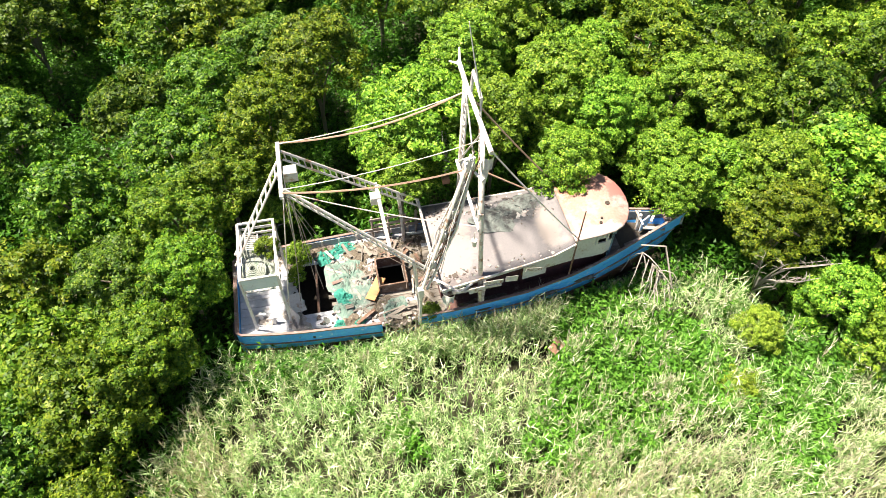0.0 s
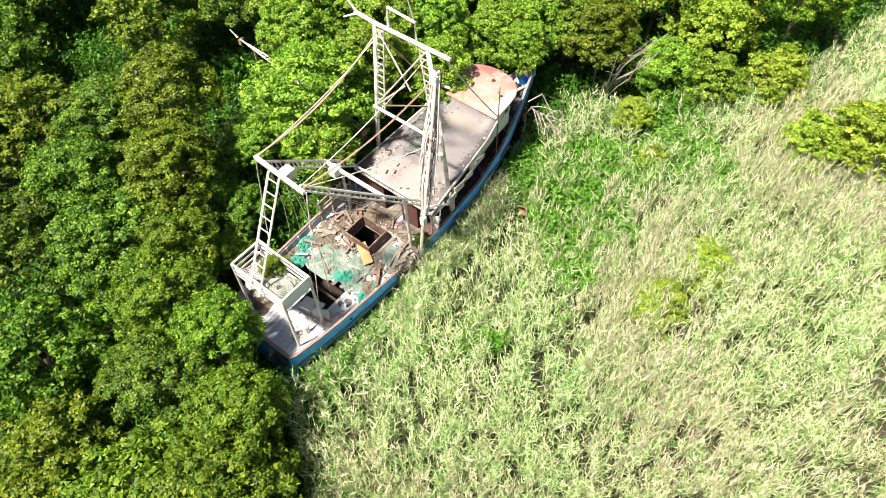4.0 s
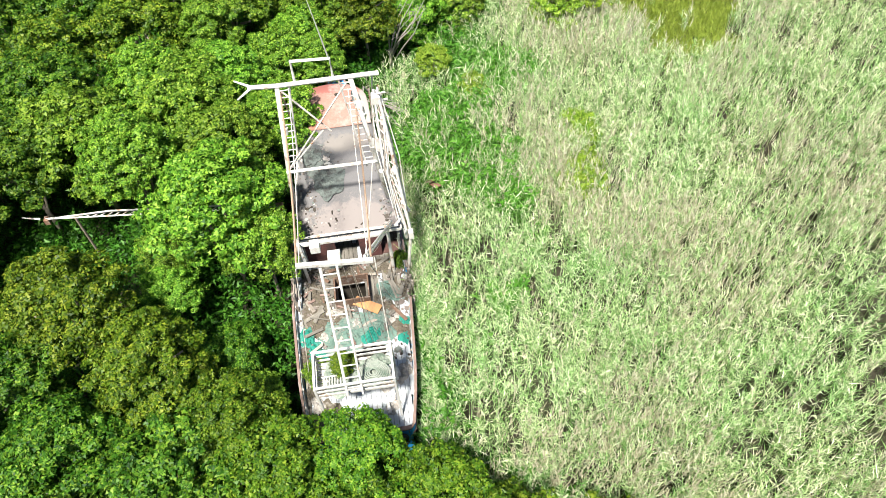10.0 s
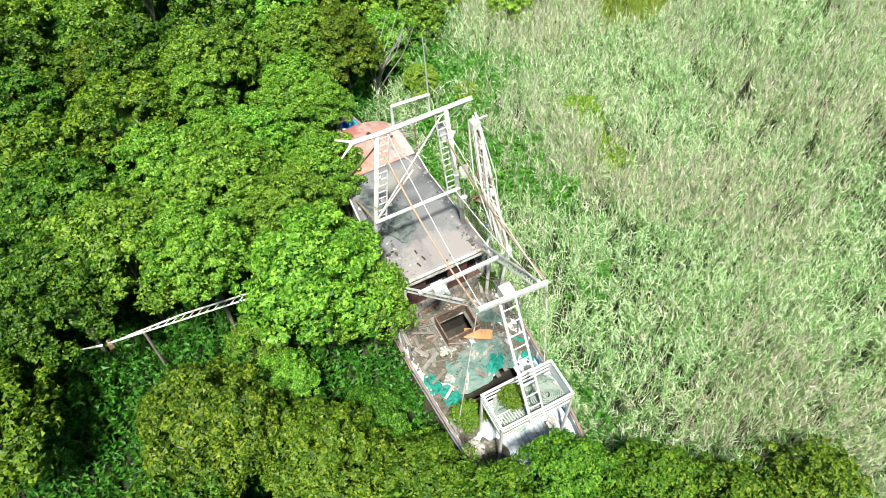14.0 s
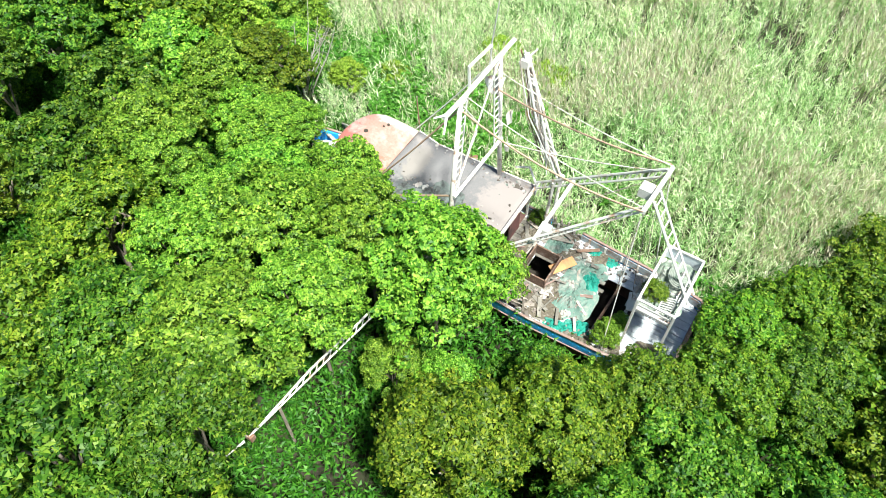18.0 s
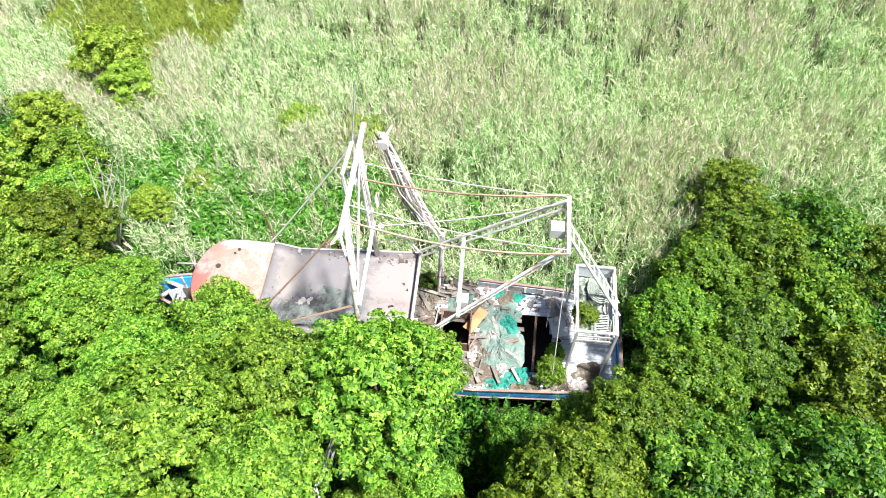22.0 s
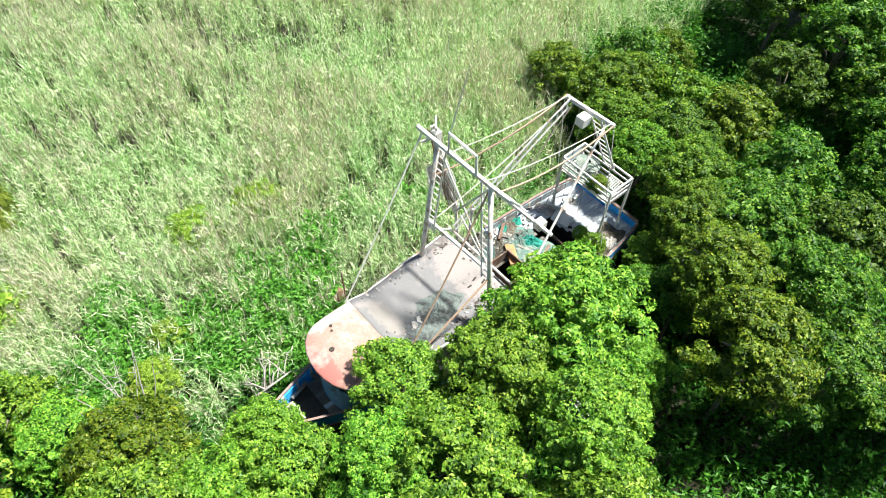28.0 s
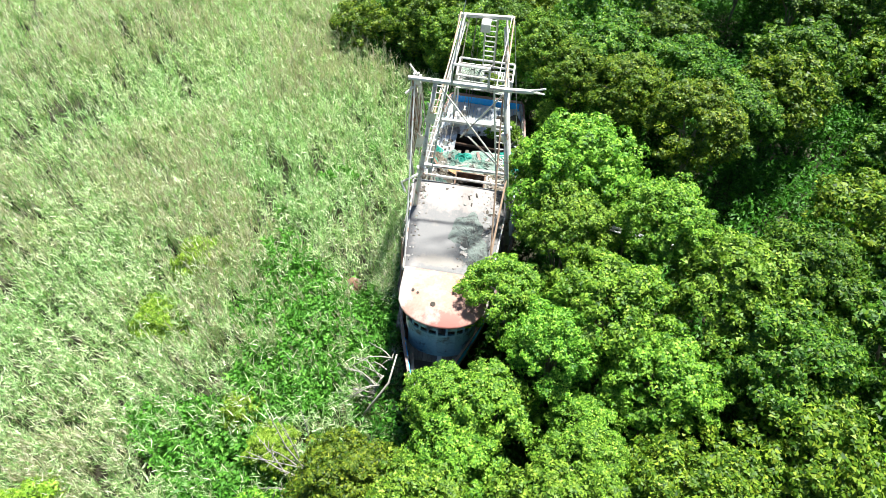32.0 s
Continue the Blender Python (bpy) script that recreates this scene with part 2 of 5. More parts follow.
OLIVE_LEAF = leafy("yellow_green_tree_leaves", [(0.032, 0.078, 0.005), (0.09, 0.178, 0.01), (0.18, 0.275, 0.018), (0.33, 0.385, 0.038)], 0.36, 0.5, 0.25, 0.014, 3.6, (0.46, 0.56, 0.45))
DARK_LEAF = leafy("dark_green_tree_leaves", [(0.016, 0.055, 0.005), (0.055, 0.145, 0.01), (0.12, 0.235, 0.018), (0.24, 0.335, 0.036)], 0.36, 0.5, 0.22, 0.012, 3.6, (0.46, 0.56, 0.45))
MID_LEAF = leafy("mid_green_tree_leaves", [(0.028, 0.085, 0.006), (0.085, 0.19, 0.011), (0.16, 0.275, 0.018), (0.29, 0.375, 0.038)], 0.38, 0.5, 0.2, 0.014, 3.6, (0.46, 0.56, 0.45))
BUSH_LEAF = leafy("yellow_green_bush_leaves", [(0.09, 0.17, 0.012), (0.2, 0.31, 0.025), (0.33, 0.44, 0.05), (0.5, 0.58, 0.1)], 0.4, 0.5, 0.12, 0.012, 3.6, (0.6, 0.68, 0.55))
REED_LEAF = leafy("reed_blades", [(0.075, 0.2, 0.04), (0.25, 0.46, 0.15), (0.5, 0.68, 0.34), (0.82, 0.88, 0.66)], 0.32, 0.45, 0.0, 0.0, 0.2, (1.2, 1.0, 1.16))
DRY_REED = leafy("dry_reed_plumes", [(0.42, 0.37, 0.27), (0.6, 0.53, 0.43), (0.76, 0.69, 0.6)], 0.25, 0.7, 0.0, 0.0, 0.5, (0.85, 0.88, 0.84))
HERB_LEAF = leafy("marsh_herb_leaves", [(0.06, 0.2, 0.026), (0.11, 0.3, 0.04), (0.19, 0.4, 0.075)], 0.32, 0.5, 0.1, 0.01, 0.8)
SEDGE_LEAF = leafy("olive_sedge_blades", [(0.18, 0.25, 0.03), (0.27, 0.35, 0.05), (0.4, 0.46, 0.1)], 0.35, 0.5, 0.0, 0.0, 0.5, (0.85, 0.85, 0.8))
WOOD_HERB = leafy("woodland_herb_leaves", [(0.02, 0.08, 0.008), (0.05, 0.15, 0.014), (0.11, 0.25, 0.03)], 0.3, 0.5, 0.1, 0.01, 0.8)

# ---- mesh helpers ----


class Shape:
    """Vertices and faces of one mesh, gathered piece by piece."""

    def __init__(self):
        self.v, self.f = [], []

    def add(self, verts, faces):
        n = len(self.v)
        self.v += [tuple(p) for p in verts]
        self.f += [tuple(n + i for i in f) for f in faces]
        return self

    def slab(self, c, size, m=None):
        """A box with softened edges along its top."""
        x, y, z = (s / 2 for s in size)
        b = min(x, y, z) * 0.25
        vs = []
        for zz, i in ((-z, 0), (z - b, 0), (z, b)):
            vs += [Vector((sx * (x - i), sy * (y - i), zz)) for sx, sy in ((-1, -1), (1, -1), (1, 1), (-1, 1))]
        m = Matrix.Translation(c) @ (m or Matrix())
        fs = [(3, 2, 1, 0), (8, 9, 10, 11)]
        for k in (0, 4):
            fs += [(k + i, k + (i + 1) % 4, k + 4 + (i + 1) % 4, k + 4 + i) for i in range(4)]
        return self.add([m @ p for p in vs], fs)

    def tube(self, pts, r, n=6, r_end=None):
        """A round bar along points, tapering to r_end."""
        pts = [Vector(p) for p in pts]
        rings = []
        for i, p in enumerate(pts):
            d = (pts[min(i + 1, len(pts) - 1)] - pts[max(i - 1, 0)]).normalized()
            q = d.to_track_quat("Z", "Y")
            rr = r if r_end is None else r + (r_end - r) * i / (len(pts) - 1)
            rings.append([p + q @ Vector((rr * math.cos(a), rr * math.sin(a), 0)) for a in (2 * math.pi * k / n for k in range(n))])
        fs = []
        for i in range(len(pts) - 1):
            fs += [(i * n + k, i * n + (k + 1) % n, (i + 1) * n + (k + 1) % n, (i + 1) * n + k) for k in range(n)]
        fs += [tuple(reversed(range(n))), tuple((len(pts) - 1) * n + k for k in range(n))]
        return self.add([p for ring in rings for p in ring], fs)

    def beam(self, a, b, w, h):
        """A rectangular bar from a to b."""
        a, b = Vector(a), Vector(b)
        q = (b - a).to_track_quat("X", "Z").to_matrix().to_4x4()
        return self.slab((a + b) / 2, ((b - a).length, w, h), q)

    def sheet(self, rows, thick):
        """A curved plate through a grid of points, with thickness downwards along z or along a given vector."""
        t = Vector(thick) if not isinstance(thick, (int, float)) else Vector((0, 0, -thick))
        nr, nc = len(rows), len(rows[0])
        top = [Vector(p) for r in rows for p in r]
        low = [p + t for p in top]
        n = len(top)
        fs = []
        for i in range(nr - 1):
            for j in range(nc - 1):
                a, b, c, d = i * nc + j, i * nc + j + 1, (i + 1) * nc + j + 1, (i + 1) * nc + j
                fs += [(a, b, c, d), (n + d, n + c, n + b, n + a)]
        edge = [(0, j) for j in range(nc)] + [(i, nc - 1) for i in range(1, nr)] + [(nr - 1, j) for j in range(nc - 2, -1, -1)] + [(i, 0) for i in range(nr - 2, 0, -1)]
        ids = [i * nc + j for i, j in edge]
        for a, b in zip(ids, ids[1:] + ids[:1]):
            fs.append((b, a, n + a, n + b))
        return self.add(top + low, fs)

    def mesh(self, name, material, smooth=False):
        me = bpy.data.meshes.new(name)
        me.from_pydata(self.v, [], self.f)
        me.materials.append(material)
        if smooth:
            me.polygons.foreach_set("use_smooth", [True] * len(me.polygons))
        me.update()
        return me


def part(name, shape, material, parent, label="", smooth=False):
    ob = new(name, shape.mesh(name, material, smooth))
    ob.parent = parent
    return tagged(ob, label) if label else ob


def thing(name, label, category, at=(0, 0, 0), group="", kind=""):
    ob = new(name)
    ob.empty_display_size = 0.3
    ob.location = at
    return tagged(ob, label, category, group, kind)


def solid(name, shape, material, label, category, at=(0, 0, 0), group="", kind="", smooth=False):
    """A thing of a single mesh."""
    ob = new(name, shape.mesh(name, material, smooth))
    ob.location = at
    return tagged(ob, label, category, group, kind)


def blades(name, base, tip, width, normal, material, fold=0.0):
    """Many pointed blades in one mesh: arrays of base, tip, width and normal."""
    n = len(base)
    side = np.cross(tip - base, normal)
    side /= np.linalg.norm(side, axis=1, keepdims=True) + 1e-9
    low = base * 0.7 + tip * 0.3 + normal * fold
    v = np.empty((n, 3, 3), np.float32)
    v[:, 0] = tip
    v[:, 1], v[:, 2] = base - side * width[:, None] * 0.35, low + side * width[:, None] * 0.65
    me = bpy.data.meshes.new(name)
    me.vertices.add(3 * n)
    me.vertices.foreach_set("co", v.ravel())
    me.loops.add(3 * n)
    me.loops.foreach_set("vertex_index", np.arange(3 * n, dtype=np.int32))
    me.polygons.add(n)
    me.polygons.foreach_set("loop_start", np.arange(0, 3 * n, 3, dtype=np.int32))
    me.polygons.foreach_set("loop_total", np.full(n, 3, np.int32))
    me.materials.append(material)
    me.update(calc_edges=True)
    return me


def unit(a):
    return a / (np.linalg.norm(a, axis=-1, keepdims=True) + 1e-9)


# ---- ground ----
GZ = -0.8
EDGE = [(-60, -9), (-35, -7.5), (-21, -6.8), (-16.2, -8.2), (-14.6, -9.2), (-12.8, -6.6), (-11.2, -3.4), (-9.9, -1.6), (0, 0.2), (9.3, -0.6), (11.8, -4.6), (13.4, -6.6), (16, -8), (18.5, -10.8), (22, -11.5), (35, -13), (60, -18)]


def edge_y(x):
    """The line where the wood ends and the reeds begin."""
    return np.interp(x, [p[0] for p in EDGE], [p[1] for p in EDGE])


def lift(x, y):
    return GZ - 0.8 * min(1, max(0, (-y - 11) / 5)) + 0.12 * math.sin(x * 0.31) * math.cos(y * 0.27) + 0.08 * math.sin(x * 0.9 + y * 0.7)


g = Shape()
steps = [-2500, -600, -150, -60] + list(np.linspace(-40, 40, 41)) + [60, 150, 600, 2500]
vs = [(x, y, lift(x, y) if abs(x) < 61 and abs(y) < 61 else GZ) for y in steps for x in steps]
n = len(steps)
g.add(vs, [(j * n + i, j * n + i + 1, (j + 1) * n + i + 1, (j + 1) * n + i) for j in range(n - 1) for i in range(n - 1)])
solid("ground", g, GROUND, "dark marsh soil with rotting leaf litter", "ground", kind="structure", smooth=True)

# ---- the wrecked boat ----
boat = thing("fishing_boat", "derelict blue and white shrimp trawler stranded in reeds and trees", "boat")
XS = [-9.5, -9.3, -8, -7, -5.5, -4, -2.5, -1, 0.5, 2, 3, 4, 5, 6, 7, 8, 8.8, 9.45]


def half(x):
    return float(np.interp(x, [-9.5, -9.2, -7, -4, -1, 2, 4, 5.5, 7.5, 9.45], [1.8, 2.02, 2.25, 2.42, 2.42, 2.22, 1.85, 1.45, 0.75, 0.06]))


def mid_y(x):
    return float(np.interp(x, [-9.5, 0, 9.45], [0.3, 0.26, 0.0]))


def rail_z(x):
    return float(np.interp(x, [-9.5, -4, 0, 3.6, 5.4, 7.5, 9.45], [1.7, 1.6, 1.68, 1.95, 2.15, 2.5, 2.85]))


def deck_z(x):
    return float(np.interp(x, [-9.5, -2, 2, 5, 9.45], [1.28, 1.27, 1.3, 1.45, 2.0]))


def hull_point(x, s, f):
    """Side s (-1 starboard, 1 port), f from 0 at the rail to 1 at the bilge."""
    z = rail_z(x) * (1 - f) + (-0.7) * f
    inward = 0.3 * f * f * (1 + max(0, (x - 3)) * 0.12)
    return Vector((x - (0.25 + max(0, x - 6) * 0.25) * f * (x > 5), mid_y(x) + s * half(x) * max(0.05, 1 - inward), z))


for s, side in ((-1, "starboard"), (1, "port")):
    runs = [[x for x in XS if x <= -4] + [-3.9], [-2.45] + [x for x in XS if x > -2.4]] if s < 0 else [XS]
    for run in runs:
        for f0, f1 in ((0.0, 0.11), (0.115, 0.22), (0.225, 0.33)):
            sh = Shape().sheet([[hull_point(x, s, f0) for x in run], [hull_point(x, s, (f0 + f1) / 2) for x in run], [hull_point(x, s, f1) for x in run]], (0, -0.06 * s, 0))
            part("bulwark_strake", sh, BLUE, boat, "chalky blue plank strake with flaking paint")
        inn_ = Vector((0, -0.075 * s, 0))
        for lo_x, hi_x, lm, lab in ((-10, 6, LINING, "grey-blue weathered inner bulwark planking"), (6, 10, BLUE if s < 0 else LINING, "weathered inner bulwark planking at the bow")):
            seg = [x for x in run if lo_x <= x <= hi_x]
            if len(seg) > 1:
                part("bulwark_lining", Shape().sheet([[hull_point(x, s, 0.01) + inn_ for x in seg], [Vector((x, (hull_point(x, s, 0.2) + inn_).y, deck_z(x))) for x in seg]], (0, -0.03 * s, 0)), lm, boat, lab)
        up = Vector((0, 0, 0.065))
        part("cap_rail", Shape().sheet([[hull_point(x, s, 0) + up + Vector((0, 0.03 * s, 0)) for x in run], [hull_point(x, s, 0) + up - Vector((0, 0.07 * s, 0)) for x in run]][::-s], 0.06), CAP, boat, "worn reddish wooden cap rail")
    out = Vector((0, 0.05 * s, 0))
    part("rubbing_strake", Shape().sheet([[hull_point(x, s, 0.27) + out for x in XS], [hull_point(x, s, 0.295) + out for x in XS]], (0, -0.07 * s, 0)), CAP, boat)
    top_f = 0.33
    if s < 0:
        top_f = 0.52
        part("hull_band", Shape().sheet([[hull_point(x, s, f) for x in XS] for f in (0.33, 0.43, 0.52)], (0, 0.08, 0)), BLUE, boat, "faded blue hull planking below the rubbing strake")
    sh = Shape().sheet([[hull_point(x, s, f) for x in XS] for f in (top_f, 0.6, 0.8, 1.0)], (0, -0.08 * s, 0))
    part("hull_side", sh, HULL_LOW, boat, "bare rusty brown lower hull", True)
    for x in np.arange(-8.8, 8.4, 0.75):
        p = hull_point(x, s, 0)
        part("bulwark_stay", Shape().beam((x, p.y - s * 0.12, deck_z(x)), (x, p.y - s * 0.09, p.z - 0.01), 0.09, 0.07), WHITE_RUST, boat)
tr = Shape().sheet([[(-9.5, mid_y(-9.5) + y, z) for y in np.linspace(-1.8, 1.8, 7)] for z in (1.7, 1.2, 0.4, -0.6)], (0.07, 0, 0))
part("transom", tr, BLUE, boat, "blue transom with white scuffs")
part("stern_rail", Shape().beam((-9.47, -1.5, 1.73), (-9.47, 2.1, 1.73), 0.16, 0.06), CAP, boat)

# deck planks, with a broken hole aft and the fish hold hatch
HOLES = [(-6.95, -5.75, -0.85, 1.6), (-3.66, -2.66, -0.4, 0.86)]
plank_no = 0
for k, y in enumerate(np.arange(-2.3, 2.9, 0.19)):
    x0, x1 = -9.4, 8.6
    while x0 < x1 - 0.2 and abs(y - mid_y(x0)) > half(x0) - 0.12:
        x0 += 0.1
    while x1 > x0 and abs(y - mid_y(x1)) > half(x1) - 0.12:
        x1 -= 0.1
    cuts = sorted([x0, x1] + [c for h in HOLES if h[2] < y < h[3] for c in (h[0] + random.uniform(-0.25, 0.2) * (h[0] < -5), h[1] + random.uniform(-0.2, 0.25) * (h[0] < -5))])
    for a, b in zip(cuts[::2], cuts[1::2]):
        seams = [a] + sorted(random.uniform(a + 1, b - 1) for _ in range(int((b - a) / 3.5))) + [b]
        for p, q in zip(seams, seams[1:]):
            if q - p < 0.25:
                continue
            xs = np.linspace(p + 0.008, q - 0.008, 4)
            d = random.uniform(-0.012, 0.012)
            sh = Shape().sheet([[(x, y - 0.088, deck_z(x) + d) for x in xs], [(x, y + 0.088, deck_z(x) + d) for x in xs]], 0.045)
            sh.f = [f[::-1] for f in sh.f]
            part("deck_plank", sh, DECK_WHITE if (p < -7.0 and (y < 1.2 or random.random() < 0.5)) or (p < -5.6 and y < -0.9) or random.random() < 0.08 else PLANK, boat)
# the lining's near-black colour carries the shade inside the hold
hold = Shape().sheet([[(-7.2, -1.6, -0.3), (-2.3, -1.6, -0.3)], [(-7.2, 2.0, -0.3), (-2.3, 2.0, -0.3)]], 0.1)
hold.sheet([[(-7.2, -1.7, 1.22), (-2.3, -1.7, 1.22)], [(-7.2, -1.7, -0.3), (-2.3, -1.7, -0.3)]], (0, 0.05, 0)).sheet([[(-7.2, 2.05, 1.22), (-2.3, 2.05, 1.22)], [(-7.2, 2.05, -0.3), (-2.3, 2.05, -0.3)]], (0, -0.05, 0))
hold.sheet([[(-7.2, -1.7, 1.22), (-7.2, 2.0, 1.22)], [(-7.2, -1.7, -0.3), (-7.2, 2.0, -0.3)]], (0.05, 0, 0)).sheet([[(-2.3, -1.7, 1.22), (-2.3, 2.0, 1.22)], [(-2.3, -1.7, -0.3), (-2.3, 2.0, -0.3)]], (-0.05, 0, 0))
part("hold_lining", hold, DARK, boat, "empty fish hold below deck, its shade painted near-black")
for x in (-6.3,):
    part("deck_beam", Shape().beam((x, -1.0, 1.18), (x + 0.1, 1.7, 1.17), 0.1, 0.14), ROTTEN, boat)
hatch = new("hatch_coaming")
hatch.parent = boat
for a, b in (((-3.72, -0.5), (-3.72, 0.95)), ((-2.58, -0.5), (-2.58, 0.95)), ((-3.66, -0.46), (-2.64, -0.46)), ((-3.66, 0.92), (-2.64, 0.92))):
    part("coaming_board", Shape().beam((*a, 1.54), (*b, 1.54), 0.06, 0.58), ROTTEN, hatch)

# deckhouse and wheelhouse


def roof_s(x):
    return float(np.interp(x, [-1.5, 4.0], [-2.14, -1.55]))


def roof_p(x):
    return float(np.interp(x, [-1.5, 4.0], [2.16, 1.85]))


def roof_z(x, y):
    f = min(1, max(0, (x - 2.9) / 1.05))
    return 3.3 + 0.36 * (x + 1.5) / 5.5 - 0.02 * (y - 0.1) ** 2 + 0.34 * f * f * (3 - 2 * f)


xs = np.linspace(-1.5, 3.95, 19)
part("deckhouse_roof", Shape().sheet([[(x, roof_s(x) + (roof_p(x) - roof_s(x)) * v, roof_z(x, roof_s(x) + (roof_p(x) - roof_s(x)) * v)) for x in xs] for v in np.linspace(0, 1, 9)][::-1], 0.07), ROOF, boat, "flat grey lichen-stained deckhouse roof", True)
for s, fn in ((1, roof_s), (-1, roof_p)):
    for a, b in zip(xs[::3], xs[3::3]):
        part("roof_fascia", Shape().beam((a, fn(a) - 0.02 * s, roof_z(a, fn(a)) - 0.06), (b, fn(b) - 0.02 * s, roof_z(b, fn(b)) - 0.06), 0.06, 0.14), WHITE_RUST, boat)
part("roof_fascia", Shape().beam((-1.52, -2.14, 3.18), (-1.52, 2.16, 3.18), 0.06, 0.16), WHITE_RUST, boat)


def wall(a, b, z0, z1, mat, label="", t=0.06, name="wall_panel"):
    a, b = Vector((*a, 0)), Vector((*b, 0))
    nrm = Vector((-(b - a).y, (b - a).x, 0)).normalized() * t
    part(name, Shape().sheet([[(a.x, a.y, z1), (b.x, b.y, z1)], [(a.x, a.y, z0), (b.x, b.y, z0)]], nrm), mat, boat, label)


wall((-1.3, -1.2), (1.9, -1.15), 1.0, 3.22, MAROON, "faded maroon inner cabin wall")
wall((1.9, -1.62), (2.9, -1.5), 2.25, 3.4, WHITE, "white deckhouse side wall")
wall((2.9, -1.5), (4.0, -1.36), 2.6, 3.52, WHITE)
wall((1.9, -1.2), (4.0, -1.12), 1.0, 2.7, MAROON)
wall((4.0, -1.12), (5.7, -0.75), 1.2, 2.7, MAROON)
wall((-1.3, 1.95), (4.0, 1.65), 1.0, 3.22, WHITE_RUST, "stained white deckhouse side wall")
wall((-1.35, 1.95), (-1.35, 0.7), 1.0, 3.2, MAROON)
wall((-1.35, -0.3), (-1.35, -1.2), 1.0, 3.2, MAROON)
for x in (-1.3, 0.2):
    part("roof_post", Shape().beam((x, -1.95, 1.05), (x, -2.0, 3.2), 0.09, 0.09), WHITE_RUST, boat)
part("side_beam", Shape().beam((-1.4, -2.0, 2.7), (0.9, -1.98, 2.75), 0.12, 0.14), WHITE_RUST, boat)


def wh_outline(grow):
    """Rounded front, square back."""
    pts = [(3.9, -1.5 - grow)]
    for k in range(13):
        a = -math.pi / 2 + math.pi * k / 12
        pts.append((5.0 + (1.55 + grow) * max(0, math.cos(a)) ** 0.75, 0.2 + (1.68 + grow) * math.sin(a)))
    return pts + [(3.9, 1.9 + grow)]


ol = wh_outline(0.0)
sh = Shape()
ring = []
for f, dz in ((1.0, -0.05), (1.0, 0.0), (0.97, 0.04), (0.6, 0.11), (0.25, 0.14)):
    ring.append([(5.0 + (x - 5.0) * f, 0.2 + (y - 0.2) * f, 4.02 + 0.07 * min(x - 3.9, 2.2) + dz) for x, y in ol])
m = len(ol)
vs = [p for r in ring for p in r]
fs = [(r * m + i, r * m + (i + 1) % m, (r + 1) * m + (i + 1) % m, (r + 1) * m + i) for r in range(4) for i in range(m)]
fs += [tuple(4 * m + i for i in range(m)), tuple(reversed(range(m)))]
part("wheelhouse_roof", sh.add(vs, fs), PINK, boat, "pinkish rust-stained rounded wheelhouse roof", True)
inn = wh_outline(-0.3)
for i, (a, b) in enumerate(zip(inn, inn[1:])):
    mat = WHITE if b[1] < -0.9 else TEAL_WALL
    lo = deck_z(a[0]) - 0.05
    if i in (0, len(inn) - 2):
        wall(a, b, 2.4 if i == 0 else lo, 3.97, mat if i == 0 else WHITE_RUST, "wheelhouse side wall")
    else:
        wall(a, b, 2.4 if b[1] < -0.9 else lo, 3.15, mat, name="front_panel")
        if i % 5 != 2:
            wall(a, b, 3.42, 4.02, mat, name="header_panel")
        part("window_post", Shape().beam((a[0], a[1], 3.15), (a[0], a[1], 3.96), 0.08, 0.08), mat, boat)

SIDE = [-1.3, 0.5, 2.0, 3.5, 4.6, 5.6]
part("side_deck", Shape().sheet([[(x, -0.9 + 0.06 * x, deck_z(x) + 0.03) for x in SIDE], [(x, mid_y(x) - half(x) + 0.2, deck_z(x) + 0.03) for x in SIDE]][::-1], 0.02), ROT_MAROON, boat, "dark rotten side deck under leaf litter")
for k, (x, dz) in enumerate(((-0.85, 0.0), (-0.1, -0.16), (0.55, 0.06), (1.3, -0.05), (2.2, 0.12))):
    part("cladding_board", Shape().slab((x, -2.14 + 0.1 * max(0, x), 2.98 + dz + 0.05 * max(0, x)), (0.5 + 0.14 * (k % 3), 0.03, 0.22 + 0.1 * (k % 2)), Matrix.Rotation(0.09 * (k - 2), 4, "Y")), WHITE_RUST, boat, "torn white cladding board under the roof edge")
# foredeck: grey planked beak, flat near-black sheet painting the broken well's shade, a white bitt
beak = Shape().sheet([[(x, mid_y(x) + v * (half(x) - 0.05), rail_z(x) + 0.03) for x in (8.45, 8.75, 9.1, 9.4)] for v in (1, 0, -1)], 0.05)
part("bow_deck", beak, CAP, boat, "bleached grey planked bow deck")
part("well_shade_sheet", Shape().sheet([[(x, mid_y(x) + v * (half(x) - 0.1), deck_z(x) + 0.02) for x in (6.6, 7.2, 7.8, 8.4)] for v in (1, 0, -1)], 0.04), DARK, boat, "rotten foredeck well, its shade painted as a near-black sheet")
part("bitt", Shape().tube([(7.55, 0.25, 1.6), (7.55, 0.25, 2.75)], 0.07, 8), WHITE, boat, "white mooring bitt")
part("bitt_bar", Shape().tube([(7.55, -0.15, 2.55), (7.55, 0.65, 2.55)], 0.05, 6), WHITE, boat)
part("staff", Shape().tube([(3.85, -1.62, 1.2), (4.0, -1.6, 5.9)], 0.04, 6, 0.025), RUST, boat, "thin rusty staff beside the wheelhouse")
